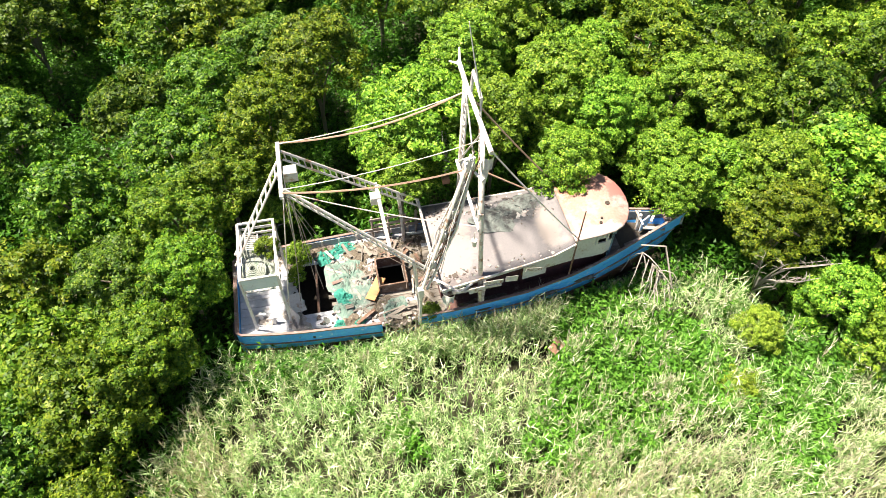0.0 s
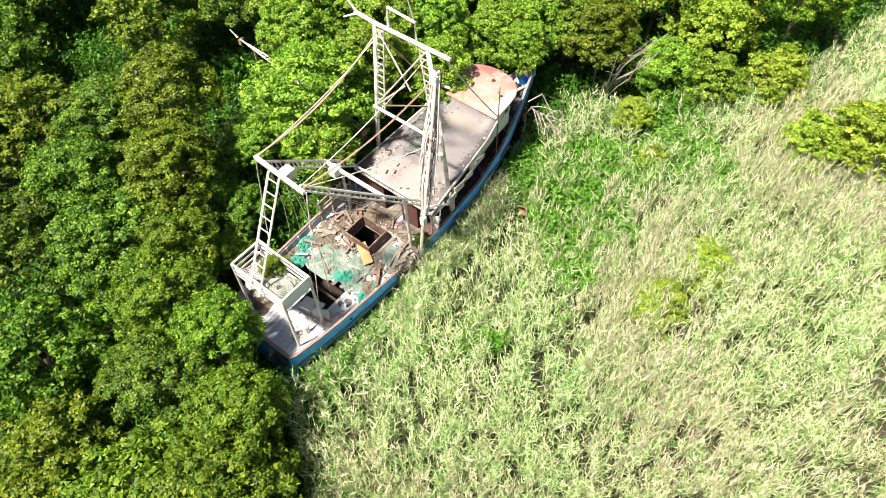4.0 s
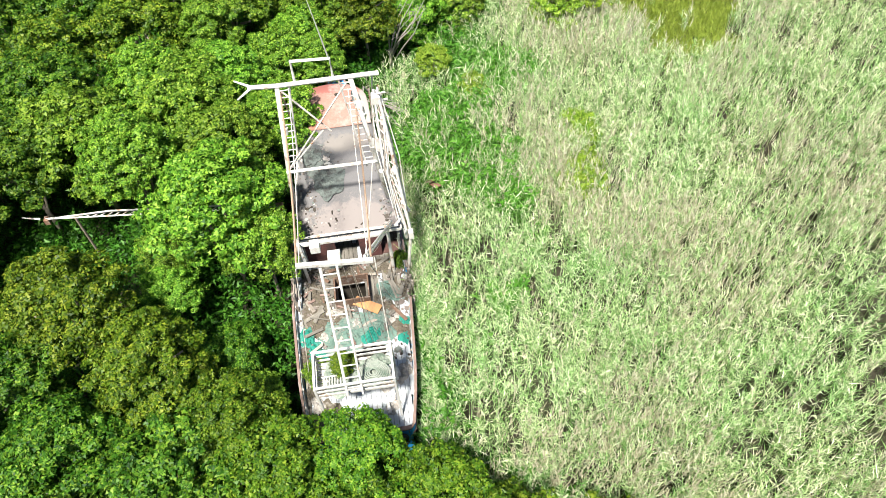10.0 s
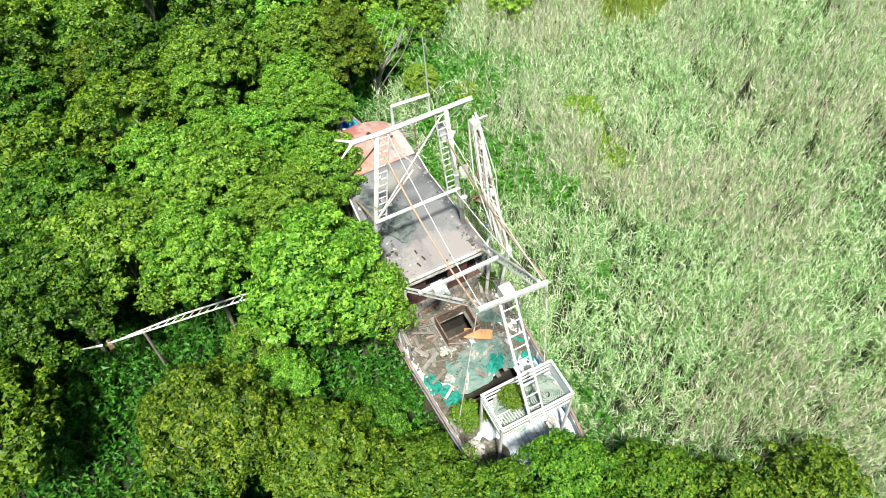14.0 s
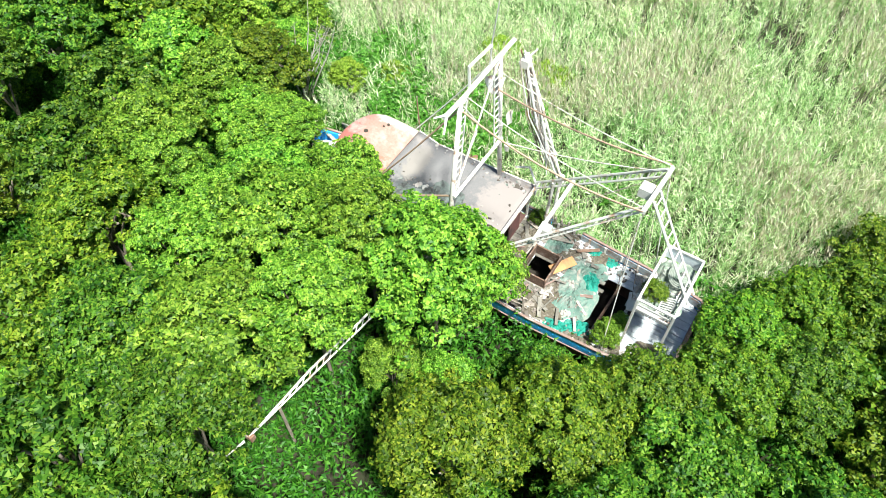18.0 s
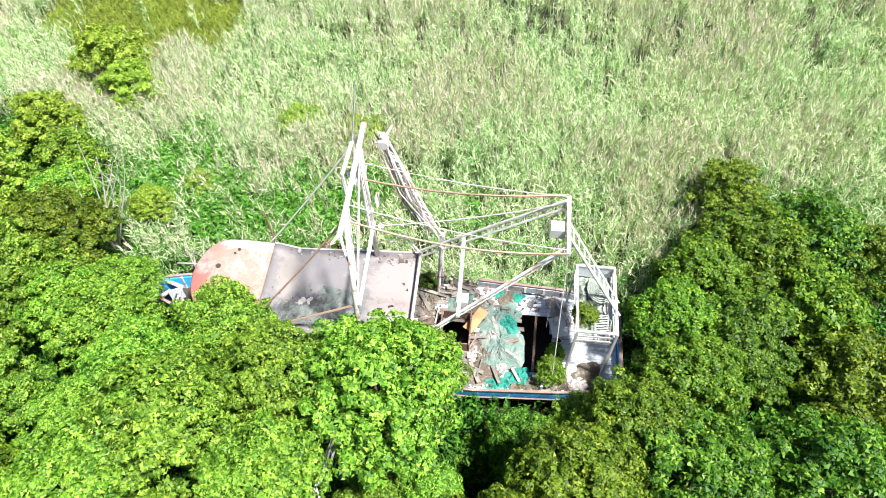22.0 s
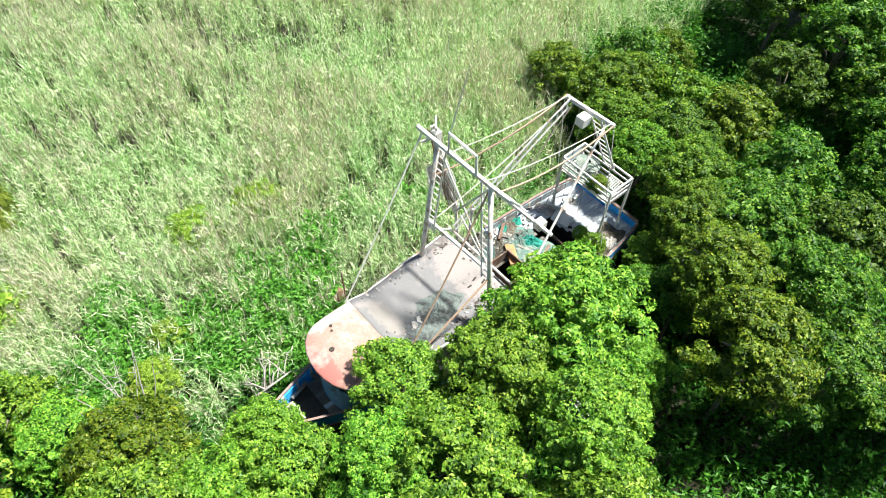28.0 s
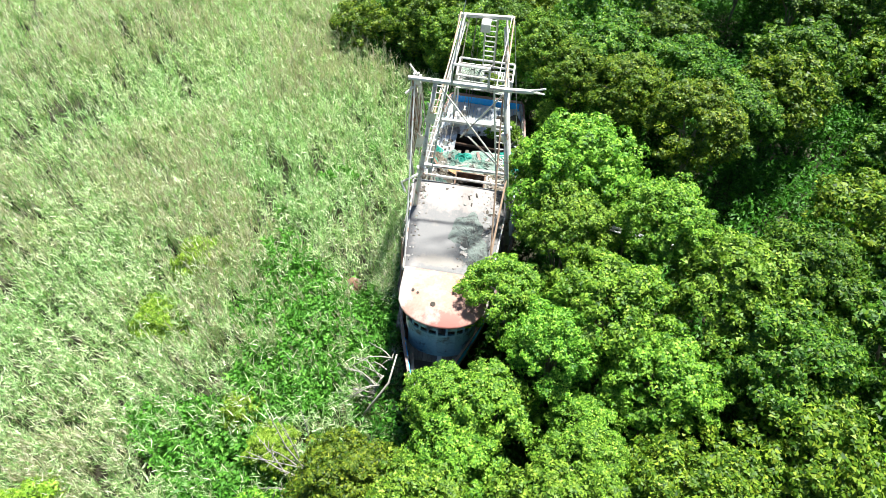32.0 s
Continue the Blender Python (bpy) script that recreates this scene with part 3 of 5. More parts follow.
for c, sz, an, mt, lab in (((7.75, 0.1, 2.3), (0.5, 0.05, 0.7), 0.5, LINING_PALE, "pale blue board standing in the bow well"), ((8.2, 0.3, 2.45), (0.7, 0.12, 0.08), 0.9, TIMBER, "grey timber across the bow well"), ((8.0, -0.3, 2.4), (0.9, 0.16, 0.06), -0.3, TIMBER, "grey timber across the bow well"), ((7.0, -0.6, 2.1), (0.8, 0.14, 0.06), 0.25, TIMBER, "grey timber across the bow well")):
    part("bow_board", Shape().slab(c, sz, Matrix.Rotation(an, 4, "Z")), mt, boat, lab)
part("bow_post", Shape().beam((9.3, 0.0, 2.8), (9.36, 0.0, 3.25), 0.12, 0.1), CAP, boat)
# solid discs; the dark inside of each vent is only their colour
for x, y, z, r in ((4.27, 1.25, 4.15, 0.12), (5.65, -0.1, 4.3, 0.1), (5.1, -0.95, 4.22, 0.06), (5.2, -0.75, 4.24, 0.05), (5.4, 0.9, 4.23, 0.05)):
    part("vent_shade_disc", Shape().tube([(x, y, z - 0.05), (x, y, z + 0.025)], r, 8), DARK, boat, "round vent opening in the roof, its shade a near-black disc")
for x, y, a in ((-0.95, 0.75, 0.3), (-0.75, 0.45, 0.3), (-0.35, 0.6, 0.0)):
    part("roof_fitting", Shape().slab((x, y, 3.37), (0.2, 0.06, 0.05), Matrix.Rotation(a, 4, "Z")), DARK, boat, "small dark fitting bolted to the roof")

# mast
PT, PB, ST, SB = Vector((0.05, 1.38, 10.05)), Vector((0.1, 2.36, 1.7)), Vector((0.05, -1.15, 10.05)), Vector((0.1, -1.95, 1.7))
for top, base, inner in ((PT, PB, -0.42), (ST, SB, 0.42)):
    leg = part("mast_leg", Shape().tube([base, base.lerp(top, 0.5), top], 0.1, 8, 0.085), WHITE_RUST, boat, "white mast leg streaked with rust", True)
    lo = base.lerp(top, 0.45)
    part("ladder_rail", Shape().tube([lo + Vector((0, inner, 0)), top + Vector((0, inner, 0))], 0.035, 6), WHITE, leg)
    for k in range(14):
        p = lo.lerp(top, (k + 0.5) / 14)
        part("rung", Shape().tube([p, p + Vector((0, inner, 0))], 0.02, 5), WHITE, leg)
part("mast_crossbar", Shape().tube([(0.05, 2.35, 10.2), (0.05, 1.4, 10.12), (0.08, -2.14, 10.1)], 0.085, 8), WHITE, boat, "white steel mast crossbar")
for dz, dx in ((0.28, 0.1), (-0.25, -0.25)):
    part("fork_prong", Shape().tube([(0.05, 2.2, 10.2), (0.05 + dx, 2.75, 10.2 + dz)], 0.055, 6, 0.03), WHITE, boat)
part("lower_crossbar", Shape().tube([(-0.05, 1.95, 5.85), (0.0, -1.6, 5.75)], 0.07, 8), WHITE, boat)
part("top_frame", Shape().tube([(0.1, 0.75, 10.1), (0.15, 0.73, 11.0), (0.1, -0.58, 10.96), (0.1, -0.56, 10.1)], 0.06, 6), WHITE, boat)
part("whip_aerial", Shape().tube([(0.1, -0.56, 10.9), (-0.15, -0.41, 12.5), (-0.3, -0.3, 13.6)], 0.03, 5, 0.012), WHITE, boat)
for a, b in (((0.05, 1.3, 9.9), (0.1, -0.1, 7.6)), ((0.05, -1.0, 9.9), (0.0, 1.9, 5.85)), ((0.0, 1.9, 5.85), (0.1, 0.2, 7.7))):
    part("brace", Shape().tube([a, b], 0.035, 5), WHITE_RUST, boat)

# folded outrigger on the starboard side: three chords laced together
TOP, FOOT = Vector((-0.55, -2.0, 9.9)), Vector((-2.3, -2.5, 4.0))
rig = part("outrigger", Shape().tube([FOOT, TOP], 0.055, 7), WHITE_RUST, boat, "folded lattice outrigger, white with rust")
for off in (Vector((0.42, -0.05, 0)), Vector((0.14, 0.4, 0))):
    part("chord", Shape().tube([FOOT + off * 0.4, FOOT.lerp(TOP, 0.5) + off, TOP + off * 0.3], 0.045, 6), WHITE, rig)
for k in range(16):
    p, q, w = FOOT.lerp(TOP, k / 16), FOOT.lerp(TOP, (k + 1) / 16), 1 - abs(k / 8 - 1)
    part("lacing_bar", Shape().tube([p, q + Vector((0.42, -0.05, 0)) * w], 0.022, 4), WHITE_RUST, rig)
    part("lacing_bar", Shape().tube([p, q + Vector((0.14, 0.4, 0)) * w], 0.022, 4), WHITE_RUST, rig)
for k in range(22):
    a = FOOT.lerp(TOP, random.uniform(0.0, 0.25)) + Vector((random.uniform(-0.1, 0.5), random.uniform(-0.15, 0.5), 0))
    b = FOOT.lerp(TOP, random.uniform(0.75, 1.0)) + Vector((random.uniform(0, 0.3), random.uniform(-0.1, 0.3), 0))
    c = a.lerp(b, 0.5) + Vector((random.uniform(-0.25, 0.35), random.uniform(-0.2, 0.3), 0))
    part("hanging_rope", Shape().tube([a, a.lerp(c, 0.6), c, c.lerp(b, 0.6), b], random.uniform(0.014, 0.03), 5), random.choice([WHITE_RUST, WHITE, TIMBER, RUST]), rig)
for k, f in enumerate((0.2, 0.45, 0.62, 0.8)):
    p = FOOT.lerp(TOP, f) + Vector((0.1, 0.05, 0))
    part("pulley_block", Shape().slab(p, (0.2, 0.16, 0.3), Matrix.Rotation(k, 4, "Z")), WHITE_RUST, rig)
part("rigger_hinge", Shape().slab((-0.55, -1.92, 9.55), (0.3, 0.3, 0.35)).tube([(-0.55, -1.9, 9.4), (-0.2, -2.3, 9.1)], 0.05, 6).tube([(-0.55, -1.9, 9.7), (-0.8, -2.25, 10.0)], 0.04, 6), WHITE_RUST, boat, "rust-streaked white hinge bracket")
part("rigger_shoe", Shape().slab((-2.36, -2.5, 3.85), (0.22, 0.2, 0.45)), WHITE_RUST, boat)
part("rigger_prop", Shape().tube([(-2.36, -2.48, 3.7), (-2.4, -2.2, 1.3)], 0.07, 7), WHITE_RUST, boat)

# stern gantry
GA, GB = Vector((-6.5, 1.12, 8.68)), Vector((-6.55, -1.05, 8.48))
part("gantry_crossbar", Shape().beam(GA + Vector((0, 0.1, 0)), GB - Vector((0, 0.1, 0)), 0.13, 0.16), WHITE, boat, "white gantry crossbar")


def truss(name, a, b, gap, rungs, r=0.05, label=""):
    """Two rails with rungs."""
    a, b, gap = Vector(a), Vector(b), Vector(gap)
    o = part(name, Shape().tube([a, b], r, 6), WHITE, boat, label)
    part("rail", Shape().tube([a + gap, b + gap], r * 0.8, 6), WHITE, o)
    for k in range(rungs):
        p = a.lerp(b, (k + 0.5) / rungs)
        part("rung", Shape().tube([p, p + gap], r * 0.5, 5), WHITE, o)


truss("gantry_boom", (-6.45, 0.9, 8.6), (-1.6, 2.1, 3.75), (0.05, -0.05, -0.36), 24, label="white ladder-like boom")
truss("gantry_boom", (-6.45, -0.9, 8.6), (-1.6, -1.8, 3.85), (0.05, 0.05, -0.36), 24, label="white ladder-like boom")
truss("gantry_ladder", (-6.6, 0.5, 8.5), (-8.95, 0.45, 4.1), (0, -0.52, 0), 10, label="white steel gantry ladder")
part("gallows_beam", Shape().beam((-3.3, 1.8, 5.4), (-3.25, -1.5, 5.35), 0.13, 0.13), WHITE, boat)
part("roof_edge_rail", Shape().tube([(-1.6, 2.2, 3.55), (-1.6, -2.05, 3.55)], 0.06, 6), WHITE_RUST, boat)
part("elbow_bar", Shape().tube([(-1.6, -1.9, 3.55), (-0.9, -2.6, 3.55), (-0.35, -2.3, 3.55)], 0.05, 6), WHITE, boat)
for y in (-1.6, 2.0):
    part("gallows_post", Shape().tube([(-2.3, y, 1.25), (-2.42, y, 4.55)], 0.07, 8), WHITE_RUST, boat)
for c, s in (((-6.2, 0.05, 8.35), 0.44), ((-3.4, 1.1, 5.35), 0.4)):
    part("hanging_block", Shape().slab(c, (s, s * 0.9, s)), WHITE, boat, "white boxy hanging block")


def cable(a, b, sag, r, m, n=9):
    a, b = Vector(a), Vector(b)
    part("stay_cable", Shape().tube([a.lerp(b, t / n) - Vector((0, 0, sag * 4 * (t / n) * (1 - t / n))) for t in range(n + 1)], r, 5), m, boat)


cable((0.05, 1.35, 9.7), (-6.5, 1.2, 8.7), 0.5, 0.035, ROPE)
cable((0.05, 1.0, 10.0), (-6.5, 1.1, 8.75), 0.25, 0.015, WHITE_RUST)
cable((0.05, -1.15, 8.6), (-6.5, -1.1, 8.65), 0.35, 0.035, ROPE)
cable((0.05, -1.0, 9.6), (-6.5, -1.0, 8.7), 0.2, 0.015, WHITE_RUST)
cable((0.0, -1.4, 5.75), (-6.5, -0.9, 8.5), 0.2, 0.02, WHITE_RUST)
cable((0.05, 1.3, 9.8), (3.9, 1.8, 4.1), 0.1, 0.035, ROPE)
cable((0.1, -1.9, 10.0), (4.05, -1.5, 4.08), 0.1, 0.03, WHITE)
cable((0.0, 1.9, 5.85), (3.4, 1.7, 3.4), 0.0, 0.04, ROPE)
cable((-6.5, -1.2, 8.5), (-7.5, -1.15, 1.2), 0.0, 0.02, WHITE_RUST)
cable((-6.5, 1.25, 8.5), (-6.9, 2.2, 1.2), 0.0, 0.02, WHITE_RUST)

# torn cloth, hanging blocks and broken slats
for c, w, hgt, yaw, sd in (((0.25, -1.3, 9.0), 0.7, 0.9, 0.5, 1), ((-1.25, -2.3, 2.95), 0.6, 0.7, 0.1, 2), ((-0.2, -1.75, 7.2), 0.3, 0.8, 1.2, 3)):
    rc = random.Random(sd)
    rows = [[Vector(c) + Vector((math.cos(yaw) * (u - 0.5) * w * (1 - 0.45 * v), math.sin(yaw) * (u - 0.5) * w + 0.09 * math.sin(7 * u + 3 * v), -v * hgt * (1 - 0.25 * u) + rc.uniform(-0.03, 0.03))) for u in np.linspace(0, 1, 7)] for v in np.linspace(0, 1, 6)]
    part("torn_cloth", Shape().sheet(rows, (0.008, 0.008, 0)), WHITE, boat, "torn white cloth hanging from the rigging")
for x, y, z in ((0.1, -1.35, 8.1), (0.05, -1.5, 6.4), (-0.2, -1.7, 5.2), (0.1, 1.55, 7.9)):
    part("hanging_block", Shape().tube([(x, y, z + 0.18), (x, y, z + 0.08), (x, y, z - 0.14)], 0.12, 8, 0.09).tube([(x, y, z + 0.18), (x, y, z + 0.6)], 0.015, 4), WHITE_RUST, boat, "rust-streaked hanging pulley block")
for x in (-3.6, -2.9, -2.25, -1.7):
    part("rail_post", Shape().beam((x, 2.5, 1.1), (x + 0.03, 2.52, 2.65), 0.08, 0.08), TIMBER, boat)
for z, x0, x1 in ((1.85, -3.75, -1.6), (2.15, -3.5, -1.65), (2.5, -3.7, -2.1)):
    part("rail_board", Shape().beam((x0, 2.46, z), (x1, 2.46, z + 0.05), 0.035, 0.14), TIMBER, boat, "grey splintered rail board")
for k in range(9):
    a = Vector((-6.5, random.uniform(-1.1, 1.1), 8.5))
    b = Vector((random.uniform(-7.2, -2.0), a.y * 1.5 + random.uniform(-0.3, 0.3), random.uniform(1.3, 4.5)))
    part("slack_rope", Shape().tube([a, a.lerp(b, 0.35) + Vector((0.1, 0, -0.3)), a.lerp(b, 0.7) + Vector((0.05, 0.05, -0.35)), b], 0.012, 4), TIMBER, boat)

# net bin on the stern
bin_ = new("net_bin")
bin_.parent = boat
tagged(bin_, "white railed net bin raised on legs at the stern")
BX0, BX1, BY0, BY1, BZ = -8.75, -7.4, -1.2, 1.5, 4.6
for a, b in (((BX0, BY0), (BX1, BY0)), ((BX0, BY1), (BX1, BY1)), ((BX0, BY0), (BX0, BY1)), ((BX1, BY0), (BX1, BY1))):
    part("rim_rail", Shape().beam((*a, BZ), (*b, BZ), 0.08, 0.08), WHITE, bin_)
    if a[0] != b[0] and a[1] == BY0:
        part("end_panel", Shape().beam((*a, BZ - 0.36), (*b, BZ - 0.36), 0.04, 0.6), LINING_PALE, bin_, "pale blue-white end panel")
    else:
        for dz in (0.32, 0.62):
            part("side_rail", Shape().beam((*a, BZ - dz), (*b, BZ - dz), 0.04, 0.1), WHITE, bin_)
for x in (BX0, BX1):
    for y in (BY0, BY1):
        part("leg", Shape().beam((x, y, 1.08), (x, y, BZ), 0.09, 0.09), WHITE, bin_)
for k in range(10):
    x = BX0 + 0.08 + k * (BX1 - BX0 - 0.16) / 9
    part("floor_slat", Shape().beam((x, BY0, BZ - 0.8), (x, BY1, BZ - 0.8), 0.1, 0.04), WHITE_RUST, bin_)

coil = new("hose_coil")
coil.parent = boat
tagged(coil, "pale coiled hose lying in the net bin")
for k in range(7):
    ring = [(-8.3 + (0.46 - 0.055 * k) * math.cos(a), -0.5 + (0.56 - 0.07 * k) * math.sin(a), 4.2 + 0.02 * k) for a in np.linspace(0, 2 * math.pi, 15)]
    part("turn", Shape().tube(ring, 0.03, 5), NET_GREY, coil)
rack = new("slatted_rack")
rack.parent = boat
tagged(rack, "white slatted metal rack in the net bin")
for k in range(8):
    part("slat", Shape().tube([(-8.55, 0.55 + 0.1 * k, 4.2), (-8.1, 0.55 + 0.1 * k, 4.05)], 0.02, 5), WHITE, rack)
part("rack_rail", Shape().tube([(-8.55, 0.5, 4.2), (-8.55, 1.32, 4.2)], 0.025, 5), WHITE, rack)
part("rack_rail", Shape().tube([(-8.1, 0.5, 4.05), (-8.1, 1.32, 4.05)], 0.025, 5), WHITE, rack)

# ---- loose things on board ----


def heap(name, x, y, rx, ry, h, material, label, category, seed, z=None, folds=7.0):
    """A crumpled heap with an uneven outline, thick in the middle and lying on what is below."""
    r = np.random.default_rng(seed)
    ph = r.uniform(0, 6.28, 6)
    nr, na = 9, 36
    base = (deck_z(x) if z is None else z) + 0.004
    vs = [(0, 0, h)]
    for i in range(1, nr + 1):
        f = i / nr
        for j in range(na):
            a = 2 * math.pi * j / na
            edge = 1 + 0.22 * math.sin(2 * a + ph[0]) + 0.15 * math.sin(3 * a + ph[1]) + 0.1 * math.sin(7 * a + ph[2])
            px, py = f * rx * edge * math.cos(a), f * ry * edge * math.sin(a)
            b = noise.noise((px * folds + ph[3], py * folds, ph[4])) * 0.6 + noise.noise((px * folds * 2.6, py * folds * 2.6 + ph[5], 3.0)) * 0.4
            vs.append((px, py, 0.012 if i == nr else max(0.015, h * (1 - f ** 3) * (0.55 + 0.9 * b))))
    fs = [(0, 1 + j, 1 + (j + 1) % na) for j in range(na)]
    for i in range(nr - 1):
        fs += [(1 + i * na + j, 1 + (i + 1) * na + j, 1 + (i + 1) * na + (j + 1) % na, 1 + i * na + (j + 1) % na) for j in range(na)]
    n0 = len(vs)
    vs += [(v[0], v[1], 0.0) for v in vs[1 + (nr - 1) * na:]]
    fs += [(1 + (nr - 1) * na + j, n0 + j, n0 + (j + 1) % na, 1 + (nr - 1) * na + (j + 1) % na) for j in range(na)]
    fs.append(tuple(n0 + j for j in reversed(range(na))))
    return solid(name, Shape().add(vs, fs), material, label, category, (x, y, base), smooth=False)


NETS = [(-4.9, 0.6, 0.8, 1.3, 0.22, NET_PALE), (-4.8, -0.8, 0.7, 0.75, 0.2, NET_PALE), (-3.3, -1.35, 0.6, 0.55, 0.18, NET_PALE), (-5.2, -0.4, 0.4, 0.5, 0.24, NET_TEAL),
        (-5.0, 2.2, 0.65, 0.3, 0.24, NET_TEAL), (-5.7, 1.9, 0.45, 0.5, 0.2, NET_TEAL), (-4.75, -1.72, 0.32, 0.2, 0.2, NET_TEAL), (-5.5, -1.65, 0.36, 0.2, 0.18, NET_TEAL)]
for k, (x, y, rx, ry, h, m) in enumerate(NETS):
    lab = "bright teal heap of nylon fishing net on the deck" if m is NET_TEAL else "sun-bleached pale green fishing net heaped on the deck"
    heap("fishing_net", x, y, rx, ry, h, m, lab, "net", 70 + k, folds=8)
heap("fishing_net", -7.95, -0.45, 0.5, 0.72, 0.4, NET_GREY, "grey tangled fishing net piled in the raised bin", "net", 90, BZ - 0.78)
heap("fishing_net", -8.08, 0.65, 0.58, 0.75, 0.36, NET_GREY, "pale grey fishing net piled in the raised bin", "net", 91, BZ - 0.78)
LITTER = surface("brown_leaf_and_wood_litter", (0.06, 0.05, 0.035), (0.14, 0.115, 0.09), (0.27, 0.24, 0.21), 0.6, 0.95, fine=26, broad=3.5, bump=1.0, third=(0.1, 0.12, 0.03), third_cover=0.6)
PALE_RUBBLE = surface("pale_crumbled_foam", (0.3, 0.275, 0.25), (0.42, 0.39, 0.37), (0.25, 0.2, 0.17), 0.6, 0.9, fine=14, broad=3, bump=0.8)
for k, (x, y, rx, ry, h) in enumerate([(-1.95, 0.6, 0.4, 1.3, 0.16), (-2.0, -1.2, 0.4, 0.6, 0.18), (-4.0, 1.8, 0.8, 0.6, 0.14), (-2.9, 1.75, 0.6, 0.55, 0.16), (-3.2, -1.9, 0.7, 0.3, 0.2), (-7.2, 1.9, 0.5, 0.4, 0.15), (0.4, -1.75, 1.2, 0.3, 0.14), (2.4, -1.75, 1.0, 0.22, 0.12), (4.5, -1.5, 0.8, 0.15, 0.12), (-4.3, 0.9, 0.6, 0.5, 0.12), (-5.1, -1.6, 0.6, 0.35, 0.14), (-3.9, -1.0, 0.5, 0.5, 0.13), (-2.0, 1.9, 0.4, 0.4, 0.2), (-5.9, 2.2, 0.6, 0.35, 0.14), (-8.3, 1.6, 0.7, 0.5, 0.12)]):
    heap("litter_mat", x, y, rx, ry, h, LITTER, "brown mat of rotten wood and leaf litter", "debris", 100 + k, folds=11)
for k, (x, y, rx, ry, h) in enumerate([(-4.5, -1.3, 0.3, 0.3, 0.2), (-7.1, -1.25, 0.45, 0.4, 0.22), (-7.4, -0.7, 0.3, 0.35, 0.2), (-3.95, 1.1, 0.2, 0.3, 0.16), (-5.0, 1.5, 0.22, 0.2, 0.2), (-4.6, 0.2, 0.25, 0.2, 0.3), (-7.9, 1.9, 0.4, 0.3, 0.18), (-6.9, -1.6, 0.3, 0.2, 0.16), (-8.4, -0.9, 0.3, 0.25, 0.2)]):
    heap("foam_lump", x, y, rx, ry, h, PALE_RUBBLE, "pale crumbled lump of foam insulation on the deck", "foam", 130 + k, folds=9)
MOSS = surface("grey_green_roof_moss", (0.07, 0.085, 0.08), (0.16, 0.18, 0.17), (0.05, 0.05, 0.05), 0.52, 0.95, fine=24, broad=3, bump=1.0)
heap("leaf_mat", 1.6, 0.75, 1.25, 0.75, 0.1, MOSS, "grey-green drift of moss and leaves on the deckhouse roof", "leaf mat", 150, 3.5, 10)
heap("leaf_mat", 2.9, 1.2, 0.7, 0.4, 0.1, MOSS, "grey-green drift of moss and leaves on the deckhouse roof", "leaf mat", 151, 3.585, 10)

CHIPS = leafy("mixed_pale_rubble", [(0.05, 0.042, 0.035), (0.1, 0.085, 0.075), (0.18, 0.15, 0.14), (0.28, 0.245, 0.235), (0.42, 0.4, 0.39), (0.1, 0.14, 0.125)], 0.0, 0.9, 0.0, 0.0, 2.0, (0.8, 0.78, 0.76))
rub = Shape()
rr = random.Random(8)
for k in range(900):
    x, y = rr.uniform(-7.2, -1.7), rr.uniform(-2.0, 2.5)
    if any(h[0] - 0.15 < x < h[1] + 0.15 and h[2] - 0.15 < y < h[3] + 0.15 for h in HOLES) or 0.5 + 0.5 * math.sin(x * 2.3 + 1.2 * y) * math.sin(y * 2.1 - x) < rr.uniform(0.1, 0.8):
        continue
    sz = rr.uniform(0.025, 0.1) * (2.0 if rr.random() < 0.12 else 1.0)
    q = Matrix.Rotation(rr.uniform(0, 6.28), 4, "Z") @ Matrix.Rotation(rr.uniform(-0.4, 0.4), 4, "X") @ Matrix.Rotation(rr.uniform(-0.4, 0.4), 4, "Y")
    pts = [Vector((math.cos(a) * sz * rr.uniform(0.6, 1.3), math.sin(a) * sz * rr.uniform(0.4, 1.0), 0)) for a in (0.2, 1.4, 2.6, 3.9, 5.1)]
    c = Vector((x, y, deck_z(x) + rr.uniform(0.02, 0.09)))
    rub.add([c + q @ (p + Vector((0, 0, zz))) for zz in (-0.02 - sz * 0.2, 0.015) for p in pts], [(4, 3, 2, 1, 0), (5, 6, 7, 8, 9)] + [(i, (i + 1) % 5, 5 + (i + 1) % 5, 5 + i) for i in range(5)])
solid("deck_rubble", rub, CHIPS, "pale splintered rubble strewn over the deck", "debris", kind="stuff")
rub = Shape()
for k in range(330):
    x, y = (rr.gauss(2.1, 0.7), rr.gauss(0.95, 0.35)) if k % 3 == 0 else (rr.gauss(-0.9, 0.5), rr.gauss(0.9, 0.8)) if k % 9 == 1 else (rr.uniform(-1.3, 3.6), rr.choice([rr.gauss(-1.65, 0.15), rr.gauss(1.5, 0.2)]))
    if not -1.4 < x < 3.7 or not roof_s(x) + 0.08 < y < roof_p(x) - 0.08:
        continue
    sz = rr.uniform(0.02, 0.07) * (2.2 if rr.random() < 0.1 else 1.0)
    q = Matrix.Rotation(rr.uniform(0, 6.28), 4, "Z") @ Matrix.Rotation(rr.uniform(-0.5, 0.5), 4, "X")
    pts = [Vector((math.cos(a) * sz * rr.uniform(0.6, 1.4), math.sin(a) * sz * rr.uniform(0.4, 1.0), 0)) for a in (0.2, 1.4, 2.6, 3.9, 5.1)]
    c = Vector((x, y, roof_z(x, y) + 0.012))
    rub.add([c + q @ (p + Vector((0, 0, zz))) for zz in (-0.02, 0.012) for p in pts], [(4, 3, 2, 1, 0), (5, 6, 7, 8, 9)] + [(i, (i + 1) % 5, 5 + (i + 1) % 5, 5 + i) for i in range(5)])
